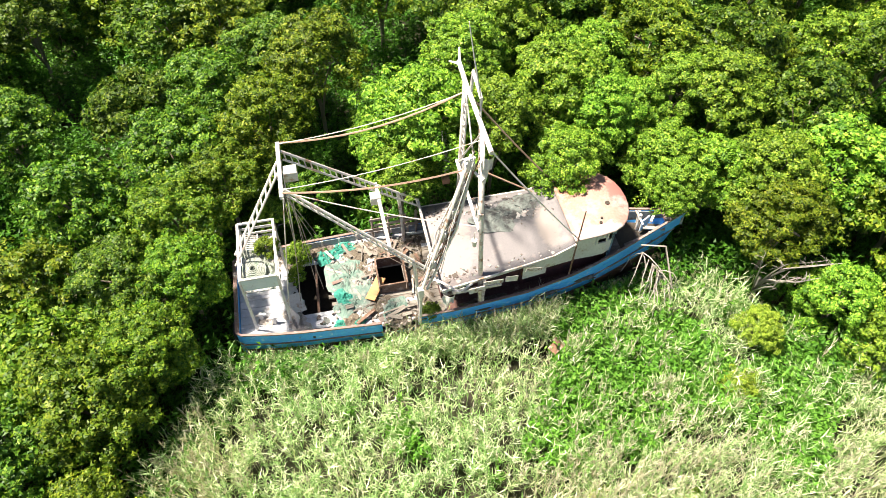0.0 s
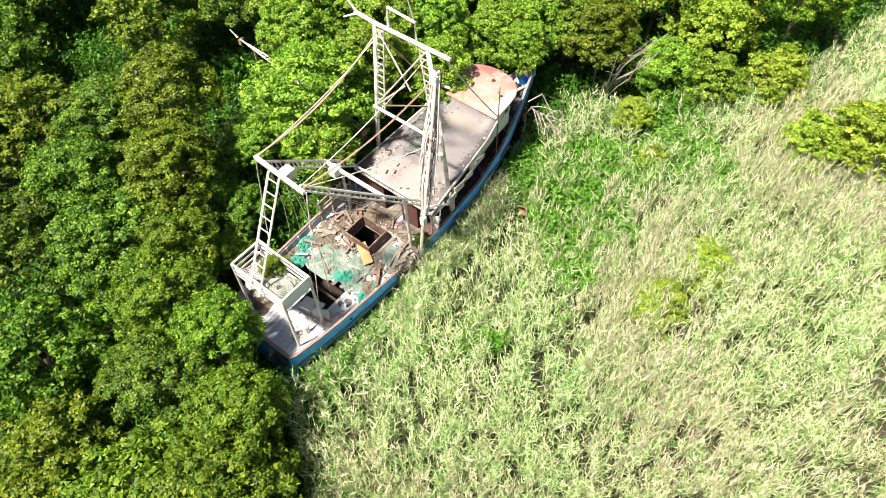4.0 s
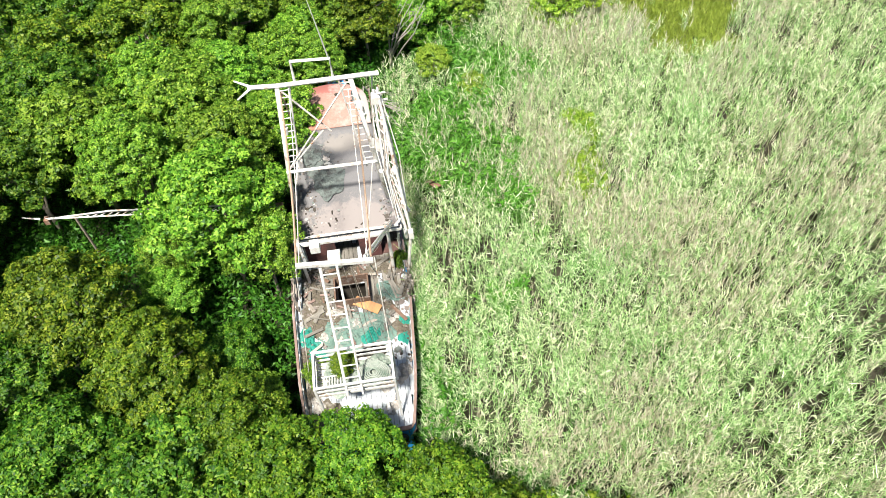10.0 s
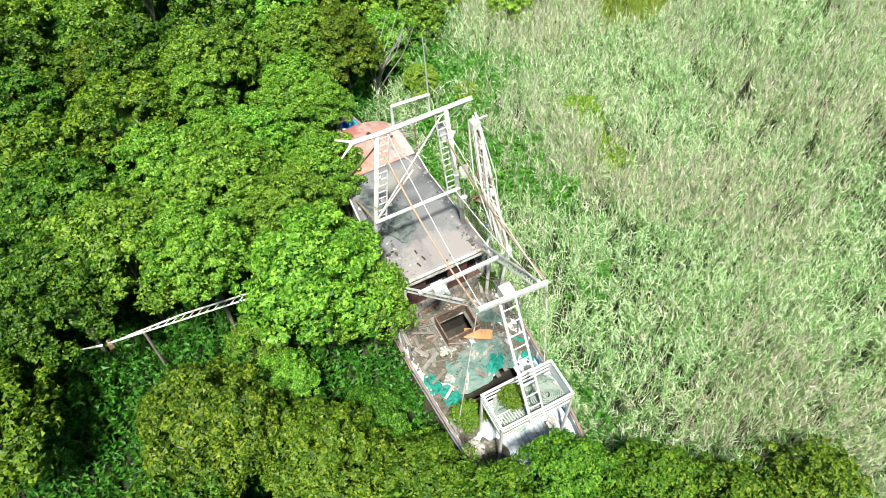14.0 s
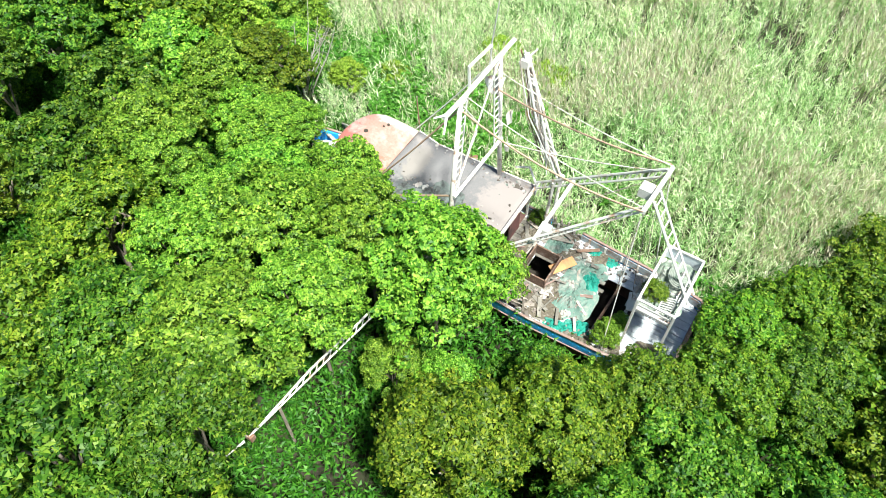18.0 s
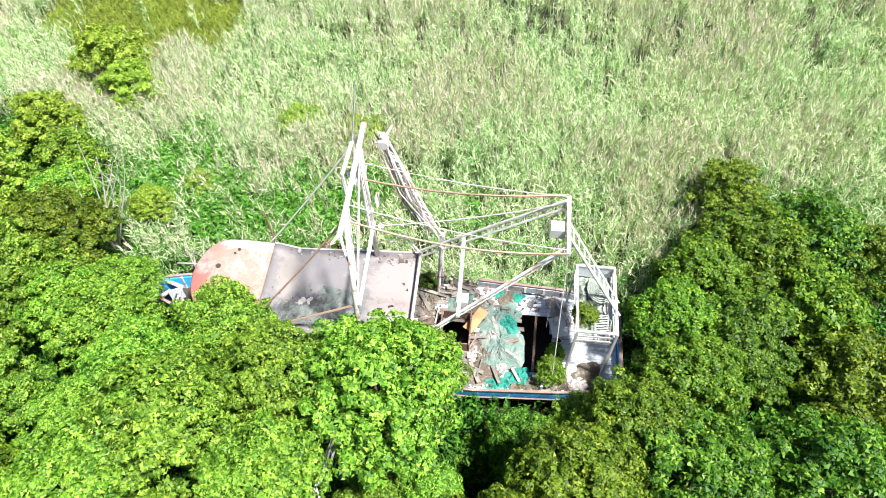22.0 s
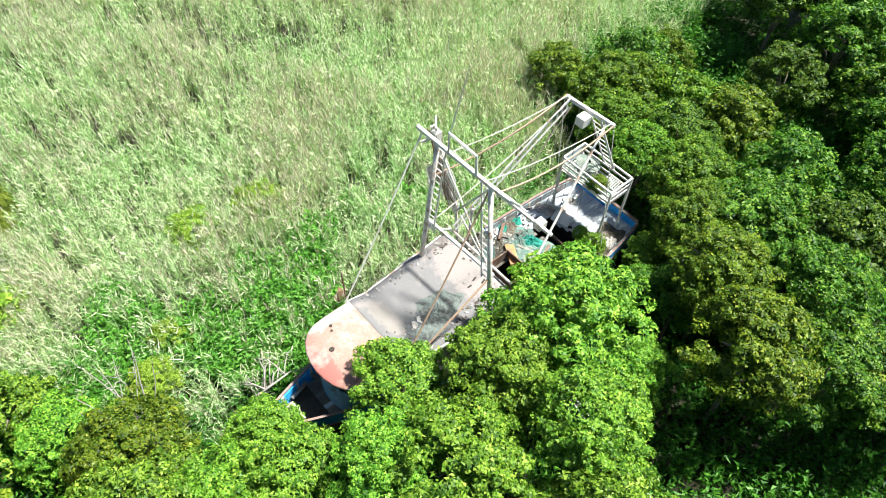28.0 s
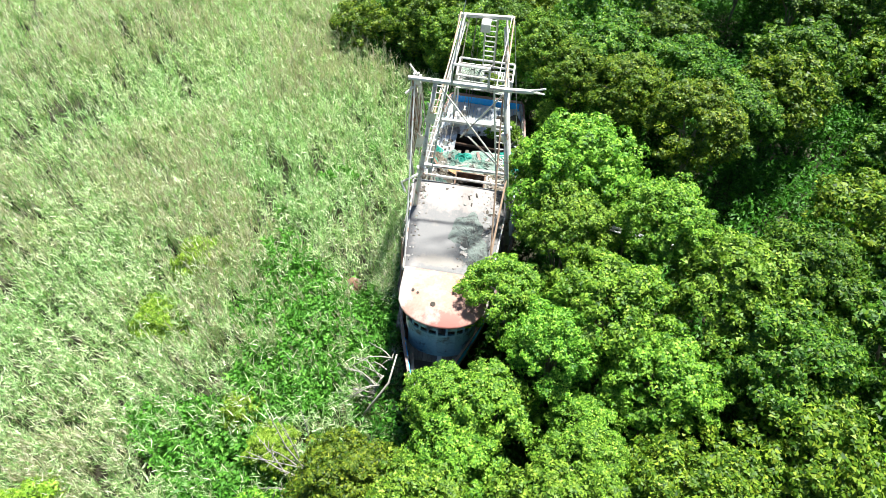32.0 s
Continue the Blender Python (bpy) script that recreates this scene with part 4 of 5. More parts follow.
solid("roof_rubble", rub, CHIPS, "dark and pale paint flakes and twigs strewn over the deckhouse roof", "debris", kind="stuff")
board = Shape().slab((0, 0, 0), (0.42, 1.15, 0.035))
ob = solid("plywood_board", board, ORANGE, "orange-brown plywood board lying on the deck", "board", (-3.9, -0.33, deck_z(-4) + 0.23))
ob.rotation_euler = (0.04, -0.1, -0.55)
for k in range(56):
    zone = k % 4
    x, y = [(random.uniform(-4.2, -2.0), random.uniform(1.2, 2.4)), (random.uniform(-3.9, -1.9), random.uniform(-2.2, -1.3)), (random.uniform(-5.8, -3.8), random.uniform(-1.6, 2.3)), (random.uniform(-2.4, -1.7), random.uniform(-1.6, 1.8))][zone]
    ln = random.uniform(0.2, 0.95)
    sh = Shape().slab((0, 0, 0), (ln, random.uniform(0.04, 0.16), random.uniform(0.02, 0.05)))
    ob = solid("loose_plank", sh, random.choice([TIMBER, PLANK, PLANK, PLANK, CAP, ROTTEN]), "loose weathered plank fallen across the deck", "plank", (x, y, deck_z(x) + random.uniform(0.06, 0.22)), "loose planks on the deck")
    ob.rotation_euler = (random.uniform(-0.15, 0.15), random.uniform(-0.14, 0.14), random.uniform(0, 3.14) if zone != 1 else random.uniform(-0.5, 0.5))
for k in range(9):
    x = -3.9 + 0.18 * k
    sh = Shape().beam((x, -2.2 + random.uniform(-0.1, 0.05), 0.3), (x + random.uniform(-0.2, 0.2), -2.15 + random.uniform(-0.15, 0.1), random.uniform(1.25, 1.75)), 0.1, 0.06)
    part("bare_rib", sh, TIMBER, boat, "bare splintered hull rib")
sh = Shape().slab((0, 0, 0), (0.62, 0.9, 0.04))
ob = solid("hatch_cover", sh, WHITE, "white painted hatch cover lying loose on the stern deck", "hatch cover", (-7.15, -0.35, 1.46))
ob.rotation_euler = (0.05, 0.16, 0.25)
sh = Shape().slab((0, 0, 0), (0.05, 0.7, 0.5))
ob = solid("white_crate_panel", sh, WHITE, "white panel propped on the stern deck", "panel", (-7.25, -1.0, 1.57))
ob.rotation_euler = (0, 0.3, 0.5)
for x, y in ((-8.55, -0.75), (-8.05, -1.0)):
    sh = Shape().tube([(0, 0, 0), (0, 0, 0.42)], 0.09, 10, 0.07).tube([(-0.2, 0, 0.34), (0.2, 0, 0.34)], 0.05, 8)
    solid("mooring_bollard", sh, WHITE, "white painted mooring bollard on the stern deck", "bollard", (x, y, deck_z(x)))
tyre = Shape()
n1, n2 = 20, 8
vs = [(0.0 + 0.1 * math.sin(b), (0.3 + 0.1 * math.cos(b)) * math.cos(a), (0.3 + 0.1 * math.cos(b)) * math.sin(a)) for a in (2 * math.pi * i / n1 for i in range(n1)) for b in (2 * math.pi * j / n2 for j in range(n2))]
tyre.add(vs, [(i * n2 + j, i * n2 + (j + 1) % n2, ((i + 1) % n1) * n2 + (j + 1) % n2, ((i + 1) % n1) * n2 + j) for i in range(n1) for j in range(n2)])
solid("tyre_fender", tyre, RUBBER, "black rubber tyre hung on the transom as a fender", "tyre", (-9.6, -0.95, 1.1), smooth=True)

# the hull lies heeled a little to port and down by the stern: the boat and all that lies on it lean with it
HEEL = Matrix(((0.99994, 0.00038, -0.01130), (0.00001, 0.99939, 0.03490), (0.01131, -0.03489, 0.99933))).to_4x4()
for ob in list(scene.objects):
    if ob.parent is None and ob.type in {"MESH", "EMPTY"} and ob.name != "ground":
        ob.matrix_world = HEEL @ ob.matrix_basis

# the port outrigger, broken off and fallen into the wood
fallen = thing("fallen_outrigger", "white lattice outrigger lowered out from the boat among the trees", "boom")
FA, FB = Vector((1.2, 12.8, 3.2)), Vector((-0.4, 2.75, 4.1))
for off in (Vector((0, 0, 0)), Vector((0.2, 0, 0.04)), Vector((0.1, 0, 0.2))):
    part("chord", Shape().tube([FA.lerp(FB, 0.02), FA.lerp(FB, 0.3) + off, FA.lerp(FB, 0.75) + off, FB], 0.035, 6), WHITE, fallen)
for k in range(30):
    p, q = FA.lerp(FB, (k + 1) / 32), FA.lerp(FB, (k + 2) / 32)
    w = min(1, (k + 1) / 9)
    part("lacing_bar", Shape().tube([p, q + Vector((0.2, 0, 0.04)) * w], 0.02, 4), WHITE, fallen)
    part("lacing_bar", Shape().tube([p + Vector((0.2, 0, 0.04)) * w, q + Vector((0.1, 0, 0.2)) * w], 0.02, 4), WHITE, fallen)
part("tip_shackle", Shape().slab(FA + Vector((0.0, -0.25, -0.1)), (0.28, 0.2, 0.3)), RUST, fallen)
part("tip_spike", Shape().tube([FA, FA + Vector((0.12, 0.75, 0.1))], 0.05, 6, 0.02), WHITE, fallen)
part("prop_stump", Shape().tube([(0.95, 11.3, GZ - 0.2), (0.97, 11.3, 3.3)], 0.06, 6), BARK, fallen)
part("heel_fitting", Shape().slab(FB, (0.3, 0.3, 0.3)), RUST, fallen)


def bare_tree(name, x, y, spread, height, seed, label):
    """A leafless trunk forking into silver limbs."""
    r = np.random.default_rng(seed)
    root = thing(name, label, "tree", (x, y, lift(x, y) - 0.05))
    part("trunk", Shape().tube([(0, 0, 0), (0.1, 0.05, height * 0.2), (0.05, 0.2, height * 0.4)], 0.045 * spread, 8, 0.03 * spread), DEADWOOD, root, smooth=True)
    for k in range(9):
        a = -2.7 + k * 0.28 + r.uniform(-0.2, 0.2)
        e = Vector((math.cos(a) * spread * r.uniform(0.5, 1), math.sin(a) * spread * r.uniform(0.5, 1), height * r.uniform(0.75, 1.05)))
        s0 = Vector((0.06, 0.15, height * r.uniform(0.2, 0.38)))
        m = s0.lerp(e, 0.5) + Vector((r.uniform(-0.2, 0.2), r.uniform(-0.2, 0.2), 0.12)) * spread
        sh = Shape().tube([s0, s0.lerp(m, 0.6) + Vector((0, 0.04, 0.05)), m, m.lerp(e, 0.5) - Vector((0.05, 0, 0.04)), e], 0.021 * spread, 6, 0.008)
        for _ in range(7):
            f = m.lerp(e, r.uniform(-0.3, 0.95))
            g0 = f + Vector((r.uniform(-0.3, 0.3), r.uniform(-0.3, 0.3), r.uniform(0.0, 0.3))) * spread * 0.5
            sh.tube([f, f.lerp(g0, 0.5) + Vector((0.03, 0, 0.04)), g0], 0.008 * spread, 4, 0.003)
        part("limb", sh, DEADWOOD, root, smooth=True)


for x, y, k in ((12.9, -16.2, 5), (14.0, -17.0, 6), (18.6, -16.3, 7)):
    bare_tree("dry_shrub", x, y, 1.0, 2.3, k, "grey leafless dry shrub at the edge of the meadow")
bare_tree("bare_tree", 11.9, -3.0, 2.2, 5.8, 3, "half-dead silver-barked tree with bare spreading limbs")

snag = thing("dead_tree", "fallen dead grey tree draped over the bow rail", "tree", (8.3, -2.2, lift(8.3, -2.2)))
part("trunk", Shape().tube([(0.3, -0.5, -0.1), (0.2, 0.2, 1.6), (-0.2, 1.0, 3.25), (-1.3, 1.1, 3.5)], 0.07, 7, 0.03), DEADWOOD, snag, smooth=True)
rs = np.random.default_rng(44)
for k in range(20):
    f = rs.uniform(0, 1)
    a0 = Vector((0.25, 0.1, 1.4)).lerp(Vector((-1.4, 1.0, 3.4)), f)
    e = a0 + Vector((rs.uniform(-1.3, 1.0), rs.uniform(-1.9, -0.2), rs.uniform(-1.7, 0.1)))
    m0 = a0.lerp(e, 0.5) + Vector((rs.uniform(-0.15, 0.15), rs.uniform(-0.15, 0.15), rs.uniform(0.15, 0.5)))
    sh = Shape().tube([a0, a0.lerp(m0, 0.5) + Vector((0, 0, 0.08)), m0, m0.lerp(e, 0.5) + Vector((0.04, 0, 0.05)), e], 0.032, 5, 0.01)
    for _ in range(4):
        f0 = m0.lerp(e, rs.uniform(0, 0.9))
        sh.tube([f0, f0 + Vector((rs.uniform(-0.35, 0.35), rs.uniform(-0.4, 0.2), rs.uniform(-0.35, 0.2)))], 0.008, 4, 0.003)
    part("branch", sh, DEADWOOD, snag, smooth=True)

# ---- trees ----
rng = np.random.default_rng(5)


def crown_mesh(name, seed, material, lobes, puffs, leaves, leaf, puff=0.13):
    """A crown of unit radius: uneven boughs, each covered in separate round puffs, each puff a shell of small leaves."""
    r = np.random.default_rng(seed)
    base, tip, nrm = [], [], []
    for k in range(lobes):
        a = 2.4 * k + r.uniform(-0.5, 0.5)
        h = (k + 0.5) / lobes
        ring = math.sqrt(max(0.03, 1 - h ** 2.2))
        stray = k % 4 == 3
        c = np.array([math.cos(a) * ring, math.sin(a) * ring, -0.95 + 1.7 * h + r.uniform(-0.12, 0.12)]) * (r.uniform(0.8, 1.0) if stray else r.uniform(0.5, 0.72))
        rad = r.uniform(0.13, 0.2) if stray else r.uniform(0.26, 0.38)
        m = max(3, int(puffs * (rad / 0.3) ** 2))
        d = unit(r.normal(size=(m, 3)) + np.array([0, 0, 0.55]) + unit(c) * 0.55)
        pc = c + d * rad * r.uniform(0.55, 1.3, (m, 1))
        pr = puff * r.uniform(0.65, 1.3, (m, 1))
        d, pc, pr = np.repeat(d, leaves, 0), np.repeat(pc, leaves, 0), np.repeat(pr, leaves, 0)
        e = unit(r.normal(size=d.shape) + d * 0.75 + np.array([0, 0, 0.45]))
        n = unit(e + d * 0.4 + np.array([0, 0, 0.2]) + r.normal(size=d.shape) * 0.6)
        way = unit(np.cross(n, r.normal(size=d.shape)) + e * 0.25 - np.array([0, 0, 0.15]))
        b = pc + e * pr * np.array([1.1, 1.1, 0.7]) * r.uniform(0.7, 1.08, (len(d), 1))
        ln = leaf * r.uniform(0.65, 1.3, (len(d), 1))
        base.append(b - way * ln * 0.4), tip.append(b + way * ln * 0.6), nrm.append(n)
    base, tip, nrm = np.concatenate(base), np.concatenate(tip), np.concatenate(nrm)
    w = np.linalg.norm(tip - base, axis=1) * r.uniform(0.5, 0.8, len(base))
    return blades(name, base, tip, w, nrm, material, 0.004)


def trunk_mesh(name, seed, m=BARK):
    """Trunk and limbs for a crown of unit radius whose centre is 1 up."""
    r = np.random.default_rng(seed)
    sh = Shape()
    sh.tube([(0, 0, -0.05), (0.03, 0.02, 0.3), (0.0, 0.05, 0.7)], 0.055, 8, 0.035)
    for k in range(7):
        a = k * 0.9 + r.uniform(-0.3, 0.3)
        e = np.array([math.cos(a), math.sin(a)]) * r.uniform(0.3, 0.6)
        z = r.uniform(0.72, 0.98)
        sh.tube([(0, 0.02, 0.35 + 0.04 * k), (e[0] * 0.5, e[1] * 0.5, 0.65 + 0.04 * k), (e[0], e[1], z)], 0.028, 6, 0.008)
    return sh.mesh(name, m, True)


KINDS = [DARK_LEAF, TREE_LEAF, TREE_LEAF, DARK_LEAF, TREE_LEAF, TREE_LEAF, OLIVE_LEAF, OLIVE_LEAF, MID_LEAF, MID_LEAF, BUSH_LEAF]
CROWNS = [crown_mesh("crown", 10 + k, KINDS[k], 27, 15, 60, 0.062, 0.112) for k in range(11)]
FAR_CROWNS = [crown_mesh("crown", 50 + k, KINDS[k], 25, 12, 40, 0.08, 0.12) for k in range(11)]
TRUNKS = [trunk_mesh("trunk", 30 + k) for k in range(3)]


def tree(x, y, r, top, variant, far=False, group="trees round the wreck"):
    """A tree with its crown's top at the given height."""
    z0 = lift(x, y)
    r *= 1.08
    h = r * 0.82
    label = {DARK_LEAF: "dark green broadleaf tree in the shaded thicket", OLIVE_LEAF: "yellow-green broadleaf tree in a dense thicket"}.get(KINDS[variant], "leafy bright green broadleaf tree in a dense thicket")
    t = thing("tree", label, "tree", (x, y, z0), group)
    spin = (x * 7.3 + y * 3.1) % 6.28
    tk = new("trunk", TRUNKS[variant % 3])
    cr = new("crown", (FAR_CROWNS if far else CROWNS)[variant])
    for o in (tk, cr):
        o.parent = t
        o.rotation_euler = (0, 0, spin)
    cz = max(top - z0 - h * 0.95, r * 0.6)
    cr.location, cr.scale = (0, 0, cz), (r, r, h)
    tk.scale = (r, r, max(cz + h * 0.2, 0.5) / 1.0)


# x, y, crown radius, height of the top, kind of foliage
PORT_TREES = [(-1.1, 4.9, 2.5, 8.0, 1), (2.1, 4.7, 1.8, 7.2, 2), (4.7, 2.6, 1.7, 6.0, 4), (5.2, 6.3, 2.2, 7.3, 5), (1.6, 8.3, 1.8, 7.8, 2), (-2.1, 3.4, 1.5, 5.9, 4), (6.9, 4.6, 1.6, 6.6, 1), (7.6, 8.4, 2.0, 6.4, 2), (9.2, 2.5, 1.9, 5.4, 4), (-1.0, 7.7, 1.1, 4.0, 5), (3.8, 11.0, 2.5, 7.6, 1), (9.4, 6.0, 1.3, 5.0, 2), (-3.0, 7.3, 1.2, 3.9, 4), (-5.9, 4.9, 1.2, 3.5, 3), (-7.8, 3.8, 0.9, 3.2, 1)]
STERN_TREES = [(-11.0, 0.5, 1.65, 5.1, 8), (-11.2, 3.2, 1.9, 5.8, 9), (-12.5, -2.0, 1.8, 4.5, 8), (-14.5, -3.6, 2.3, 4.9, 9), (-16.3, -1.2, 2.3, 4.4, 9), (-13.4, 0.9, 1.8, 5.0, 0), (-17.3, -4.8, 2.0, 4.3, 0), (-14.6, -7.6, 1.6, 3.4, 6), (-17.3, 1.6, 2.0, 4.6, 6), (-19.6, -4.4, 1.5, 3.6, 9)]
QUARTER_TREES = [(-9.3, 4.8, 1.7, 5.7, 9), (-6.4, 6.4, 1.3, 4.6, 3), (-11.2, 6.5, 2.3, 6.0, 0), (-7.3, 7.0, 1.9, 6.7, 7), (-4.9, 9.8, 2.1, 7.6, 6), (-15.5, 5.4, 2.1, 5.0, 0), (-9.9, 9.8, 2.1, 6.2, 3), (-12.9, 9.2, 2.0, 6.0, 3), (-7.0, 12.0, 2.0, 6.2, 0), (-9.2, 14.6, 2.2, 6.4, 6), (-11.8, 15.7, 2.4, 6.4, 0)]
BOW_TREES = [(9.0, 0.9, 1.3, 5.1, 4), (11.2, 1.6, 1.7, 5.1, 2), (13.3, 0.7, 2.1, 5.9, 4), (12.7, -1.7, 1.8, 5.5, 7), (12.9, 5.2, 2.1, 6.7, 1), (11.2, 5.9, 1.5, 6.2, 5), (16.4, 0.6, 2.3, 6.2, 2), (18.4, -1.9, 2.4, 5.4, 7), (18.2, -5.4, 1.9, 4.2, 10), (10.9, -5.0, 0.9, 2.3, 10), (14.4, -4.6, 1.7, 3.5, 4), (16.8, 3.7, 2.2, 6.3, 0), (15.0, 8.0, 2.2, 6.7, 3), (11.3, 9.4, 2.2, 6.8, 6), (14.8, -12.8, 1.5, 2.8, 10), (16.6, -14.6, 2.0, 3.4, 10), (15.4, -7.0, 1.6, 3.2, 4), (17.6, -9.6, 1.7, 3.2, 10)]
WOOD_TREES = [(2.8, 13.4, 2.2, 7.3, 3), (6.6, 12.6, 2.3, 7.2, 0), (9.6, 12.8, 2.3, 7.0, 6), (5.3, 16.4, 2.6, 7.2, 0), (-1.0, 16.7, 2.3, 6.8, 6), (1.9, 17.6, 2.2, 6.6, 3)]
TREES = PORT_TREES + STERN_TREES + QUARTER_TREES + BOW_TREES + WOOD_TREES
for row in TREES:
    tree(*row, math.hypot(row[0], row[1]) > 15.5)
near = [(a, b) for a, b, *_ in TREES]
GAPS = [(4.4, 22.2), (-1.5, 20.3), (-13.4, 12.6), (-17.5, 14.3), (-18.1, 5.7), (-1.6, 11.5)]
for gx in np.arange(-33, 36, 3.7):
    for gy in np.arange(-20, 37, 3.7):
        x, y = gx + rng.uniform(-1.1, 1.1), gy + rng.uniform(-1.1, 1.1)
        if math.hypot(x - 3.0, y - 21.8) < 3.2 or y < edge_y(x) + 1.5 or min(math.hypot(x - a, y - b) for a, b in near) < 3.1 or min(math.hypot(x - a, y - b) for a, b in GAPS) < 2.7 or (-10.5 < x < 10 and y < 4.5) or (x < -17 and y < -5) or (-4 < x < 1.8 and 4 < y < 14.5) or (-9 < x < -3 and 3 < y < 9):
            continue
        tree(x, y, rng.uniform(1.6, 2.6), 5.4 + rng.uniform(-1.2, 1.3), int(rng.choice([0, 3] if -4 < x < 7 and y > 12 else [1, 4, 6, 7, 0, 3] if x > -6 else [6, 7, 6, 3] if x < -12 and y > 8 else [0, 3, 0, 3, 6])), True)


def shrub(x, y, z, r, h, variant, label):
    """A low bush: stem and foliage."""
    t = thing("shrub", label, "shrub", (x, y, z))
    st, fo = new("stem", TRUNKS[variant % 3]), new("foliage", CROWNS[variant])
    st.parent = fo.parent = t
    st.scale, fo.scale = (r, r, h * 0.7), (r, r, h * 0.5)
    fo.location = (0, 0, h * 0.55)
    return t


def at_deck(x, y, z, r, h, variant, label):
    t = shrub(x, y, z, r, h, variant, label)
    t.matrix_world = HEEL @ t.matrix_basis


at_deck(-6.8, 1.75, deck_z(-6.8), 0.6, 1.3, 1, "green shrub growing up through the broken deck")
at_deck(-7.0, 0.9, deck_z(-7.0), 0.4, 0.8, 2, "green shrub growing up through the broken deck")
at_deck(-7.75, 0.55, BZ - 0.75, 0.5, 0.75, 6, "olive scrub growing out of the net bin")
at_deck(-1.9, -1.9, deck_z(-1.9), 0.4, 0.7, 3, "yellowish scrub growing beside the deckhouse")
for x, y, r in ((-5.6, 4.6, 0.9), (-4.0, 4.9, 0.9), (-7.2, 4.3, 0.9)):
    shrub(x, y, lift(x, y), r, 2.0, 3, "dark green bush beside the hull")
for x, y, r in ((5.7, -11.8, 1.5), (2.5, -11.1, 1.5), (9.4, -7.0, 1.0)):
    shrub(x, y, lift(x, y), r, 2.3, 10, "soft yellow-green bush standing among the reeds")
sheet_ = Shape().slab((0, 0, 0), (0.7, 0.4, 0.03)).slab((0.1, 0.15, 0.1), (0.4, 0.3, 0.04), Matrix.Rotation(0.5, 4, "Y"))
ob = solid("rusted_sheet", sheet_, RUST, "crumpled rusty sheet lying among the reeds", "scrap", (2.8, -3.95, 0.75))
ob.rotation_euler = (0.3, 0.15, 0.6)
part_ = Shape().tube([(0, 0, 0), (0, 0, 1.5)], 0.03, 5)
post = solid("scrap_post", part_, RUST, "thin rusty stake in the reeds", "stake", (2.8, -3.95, lift(2.8, -3.95)))

# ---- reeds and undergrowth ----


def scatter(n, x0, x1, y0, y1, keep):
    x, y = rng.uniform(x0, x1, n), rng.uniform(y0, y1, n)
    k = keep(x, y)
    return x[k], y[k]


def clear_of_boat(x, y, m=0.1):
    hb = np.interp(x, [-9.7, -9.2, -7, -4, -1, 2, 4, 5.5, 7.5, 9.5], [1.8, 2.02, 2.25, 2.42, 2.42, 2.22, 1.85, 1.45, 0.75, 0.06])
    return (np.abs(y - np.interp(x, [-9.5, 0, 9.45], [0.3, 0.26, 0.0])) > hb + m) | (x < -9.7) | (x > 9.6)


def stand(name, x, y, h, leaves, length, width, material, droop=0.55, low=0.35, rise=(0.1, 1.1)):
    """Reed stalks with long arching blades, in one mesh."""
    n = len(x)
    z0 = GZ - 0.8 * np.clip((-y - 11) / 5, 0, 1) + 0.12 * np.sin(x * 0.31) * np.cos(y * 0.27) + 0.08 * np.sin(x * 0.9 + y * 0.7)
    lean = rng.normal(size=(n, 2)) * 0.11 + np.array([0.02, -0.02])
    i = np.repeat(np.arange(n), leaves)
    f = rng.uniform(low, 1.0, len(i))
    root = np.stack([x[i] + lean[i, 0] * h[i] * f, y[i] + lean[i, 1] * h[i] * f, z0[i] + h[i] * f], 1)
    a = rng.uniform(0, 6.283, len(i))
    up = rng.uniform(*rise, len(i))
    way = unit(np.stack([np.cos(a), np.sin(a), up], 1))
    ln = length * rng.uniform(0.6, 1.2, len(i))
    tip = root + way * ln[:, None]
    tip[:, 2] -= droop * ln * rng.uniform(0.2, 1.0, len(i))
    side = unit(np.cross(tip - root, np.array([0, 0, 1.0])))
    nrm = unit(np.cross(side, tip - root) + rng.normal(size=root.shape) * 0.35)
    sb = np.stack([x, y, z0], 1)
    st = np.stack([x + lean[:, 0] * h, y + lean[:, 1] * h, z0 + h], 1)
    base, tips = np.concatenate([root, sb]), np.concatenate([tip, st])
    w = np.concatenate([width * rng.uniform(0.7, 1.2, len(i)), np.full(n, 0.022)])
    nrm = np.concatenate([nrm, unit(rng.normal(size=(n, 3)) * np.array([1, 1, 0.05]))])
    return blades(name, base, tips, w, nrm, material, 0.02)


def field(x, y, k):
    """A slow wave over the marsh, 0 to 1."""
    return 0.5 + 0.25 * np.sin(x * 0.37 * k + 1.3 * np.sin(y * 0.23 * k)) + 0.25 * np.sin(y * 0.41 * k + 1.7 * np.sin(x * 0.29 * k + 2))


cx, cy = scatter(17000, -32, 34, -38, 1.5, lambda x, y: (y < edge_y(x) + 0.5) & clear_of_boat(x, y, 0.08))
thin = rng.uniform(0, 1, len(cx)) < np.where(cy < -19, 0.62, 0.86) + 0.4 * field(cx, cy, 2.2) * (cy > -19)
herby = lambda x, y: (field(x, y, 1.5) > 0.4) & ((x - 3.6) ** 2 / 62 + (y + 4.9) ** 2 / 13 + 0.5 * np.sin(x * 2.1 + y) * np.sin(y * 1.7) < 1) | (field(x, y, 1.9) > 0.52) & ((x - 12.6) ** 2 / 14 + (y + 8.4) ** 2 / 16 < 1)
thin &= ~(herby(cx, cy) & (rng.uniform(0, 1, len(cx)) < 0.6))
cx, cy = cx[thin], cy[thin]
ch = 2.05 + 0.35 * (field(cx, cy, 1.0) - 0.5) + rng.normal(size=len(cx)) * 0.22
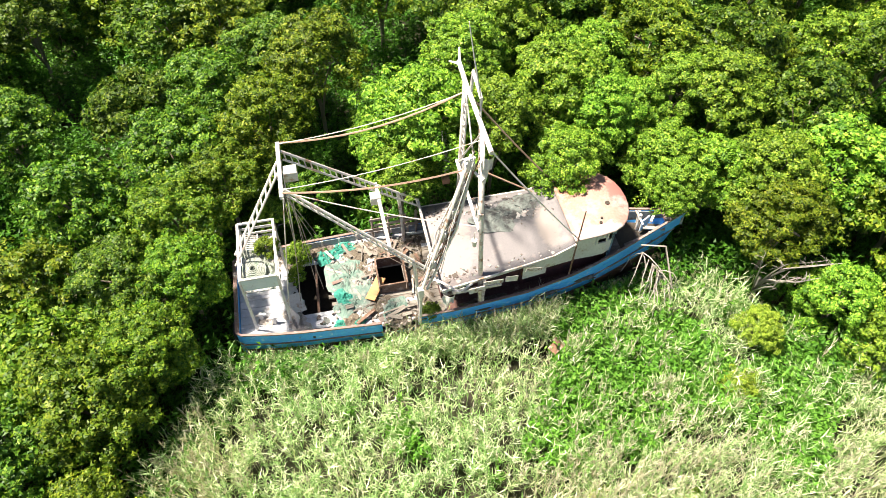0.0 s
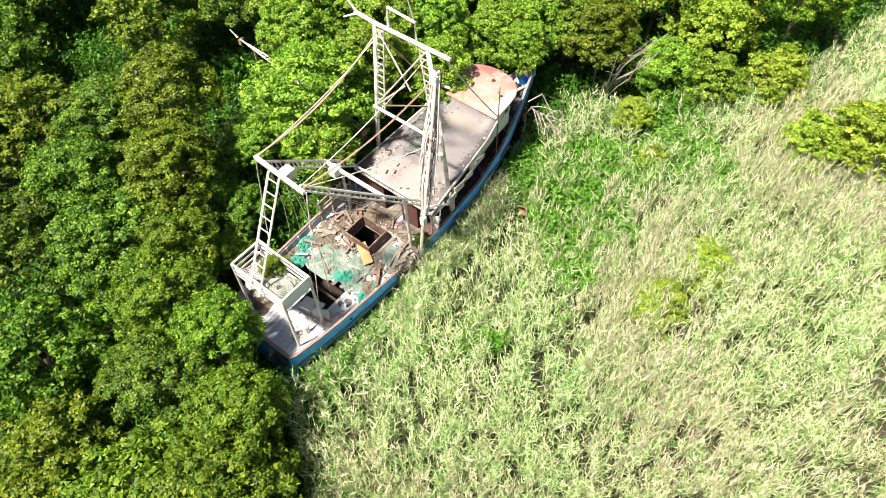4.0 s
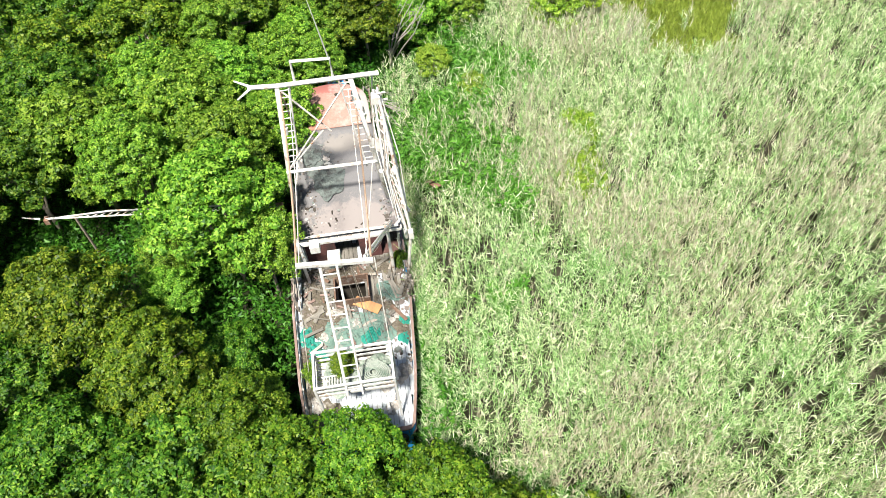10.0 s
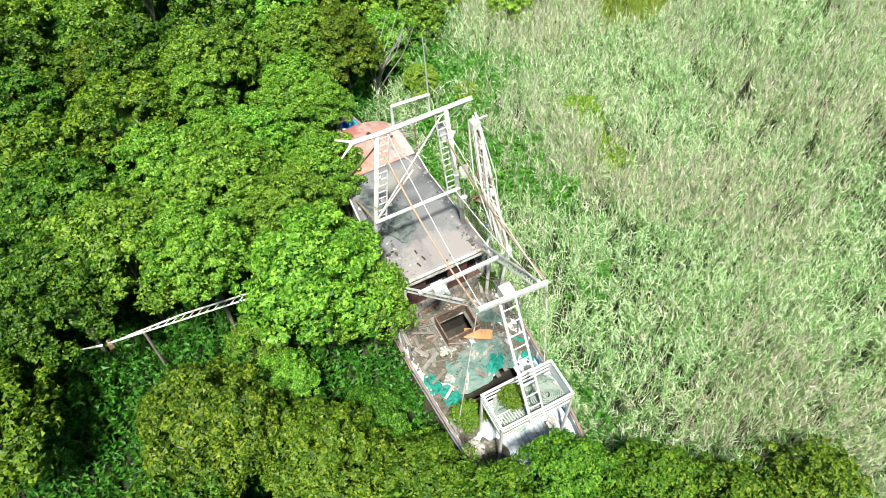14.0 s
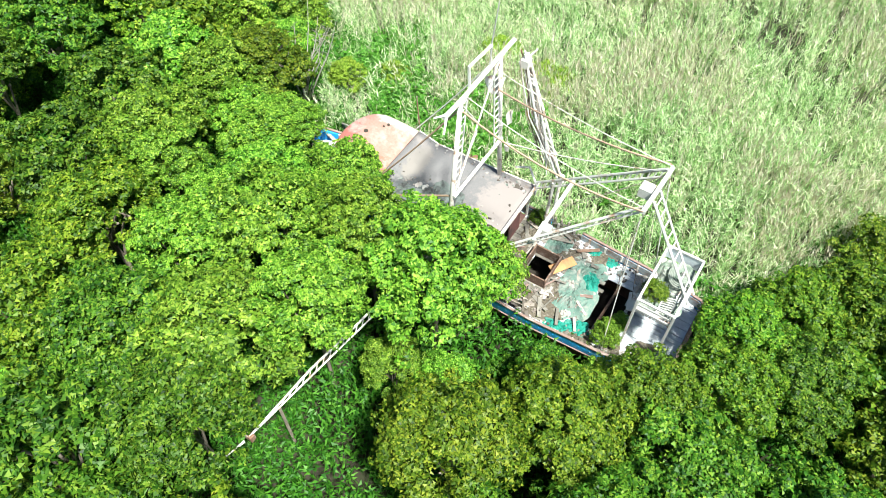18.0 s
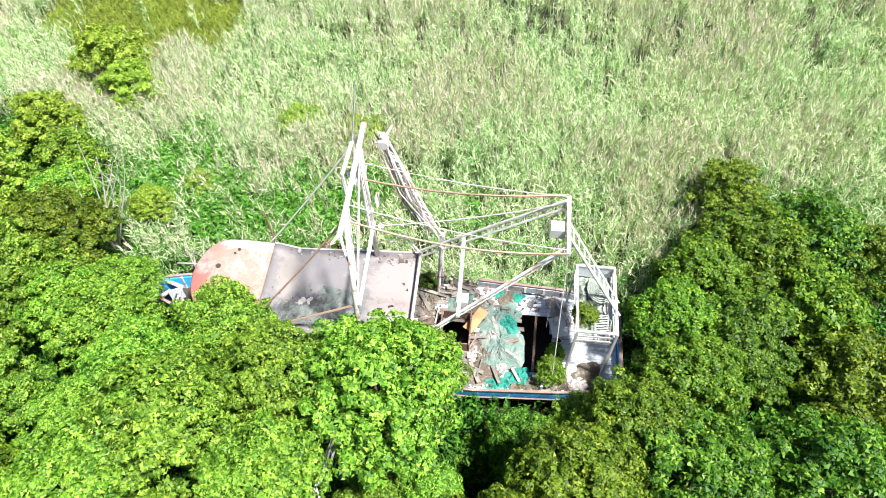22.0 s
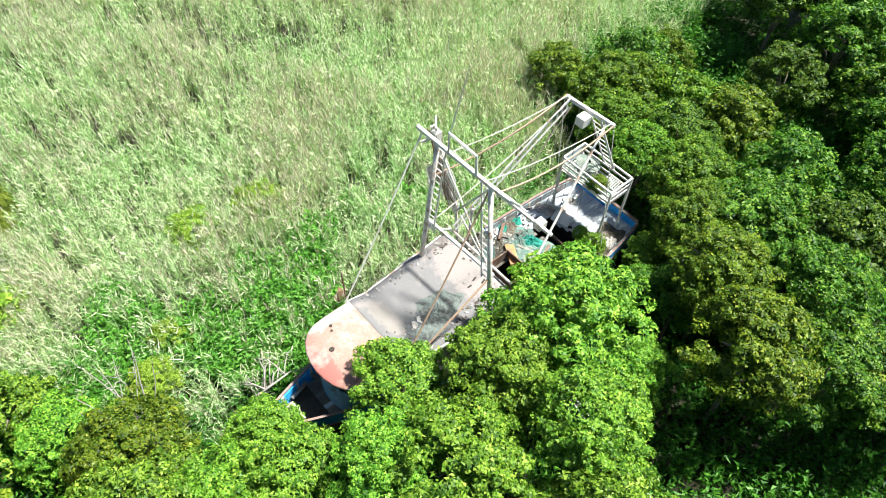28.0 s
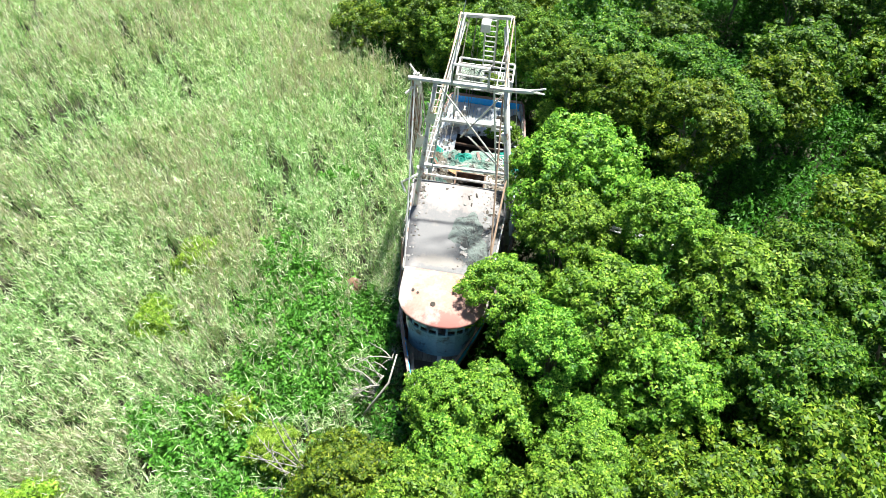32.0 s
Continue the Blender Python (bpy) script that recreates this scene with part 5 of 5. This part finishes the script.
ch += rng.normal(size=len(cx)) * 0.1
meadow = lambda x, y: ((x - 17.2) / 6) ** 2 + ((y + 20.8) / 4) ** 2 < 1 + 0.3 * np.sin(x * 1.7)
keep = ~meadow(cx, cy) | (rng.uniform(0, 1, len(cx)) < 0.06)
cx, cy, ch = cx[keep], cy[keep], ch[keep]
fx = rng.uniform(-9.4, 6.5, 420)
fy = np.interp(fx, [-9.5, 0, 9.45], [0.3, 0.26, 0.0]) - np.interp(fx, [-9.2, -7, -4, -1, 2, 4, 5.5, 7.5], [2.02, 2.25, 2.42, 2.42, 2.22, 1.85, 1.45, 0.75]) - rng.uniform(0.15, 0.9, 420)
cx, cy, ch = np.concatenate([cx, fx]), np.concatenate([cy, fy]), np.concatenate([ch, rng.uniform(1.75, 2.3, 420)])
k = np.repeat(np.arange(len(cx)), 4)
x, y = cx[k] + rng.normal(size=len(k)) * 0.13, cy[k] + rng.normal(size=len(k)) * 0.13
h = ch[k] * rng.uniform(0.82, 1.1, len(k))
h *= np.where((x < -3.9) & (x > -9.8) & (y > -3.4 + 0.3 * np.sin(x * 2)), 0.72, 1.0)
h *= np.where((x > 3.5) & (x < 9.8) & (y > -2.9 + 0.12 * (x - 3.5)), 0.5, 1.0)
ok = clear_of_boat(x, y, 0.05)
x, y, h = x[ok], y[ok], h[ok]
tagged(new("reed_bed", stand("reed_bed", x, y, h, 12, 0.54, 0.031, REED_LEAF, 0.35, 0.4, (0.5, 2.6))), "dense bed of tall pale green reeds", "reeds", kind="stuff")
dry = rng.uniform(0, 1, len(x)) < 0.13 + 0.8 * np.clip(field(x + 3, y, 1.1) * 2.6 - 1.5 + 0.55 * (y < -9), 0, 1)
tagged(new("reed_plumes", stand("reed_plumes", x[dry], y[dry], h[dry] + 0.22, 9, 0.5, 0.026, DRY_REED, 0.12, 0.6, (1.6, 5.0))), "dry straw-coloured seed plumes standing over the reeds", "reeds", kind="stuff")
x, y = scatter(62000, -30, 30, -12, 30, lambda x, y: (y > edge_y(x) - 2.0) & clear_of_boat(x, y) & (np.min([np.hypot(x - a, y - b) for a, b in GAPS], axis=0) > rng.uniform(-1.5, 1.6, len(x))))
h = 1.3 + 0.6 * np.sin(x * 0.8 + 0.5 * y) * np.cos(y * 0.9) + rng.uniform(0, 1.0, len(x)) ** 2
tagged(new("undergrowth", stand("undergrowth", x, y, h, 8, 0.3, 0.11, WOOD_HERB, 0.5, 0.35, (0.1, 1.4))), "low broad-leaved green undergrowth between the trees", "undergrowth", kind="stuff")
x, y = scatter(17000, -7, 17, -12, -1, lambda x, y: (y < edge_y(x) + 0.3) & clear_of_boat(x, y) & herby(x, y))
tagged(new("marsh_herbs", stand("marsh_herbs", x, y, rng.uniform(1.3, 2.0, len(x)), 9, 0.26, 0.11, HERB_LEAF, 0.4, 0.45, (0.2, 1.4))), "bright green broad-leaved herbs among the reeds beside the hull", "herbs", kind="stuff")
x, y = scatter(16000, 8, 26, -28, -14, meadow)
tagged(new("sedge_meadow", stand("sedge_meadow", x, y, rng.uniform(0.5, 1.0, len(x)), 9, 0.4, 0.035, SEDGE_LEAF, 0.3, 0.2, (0.6, 2.6))), "low olive-green sedge meadow beyond the reeds", "sedge", kind="stuff")
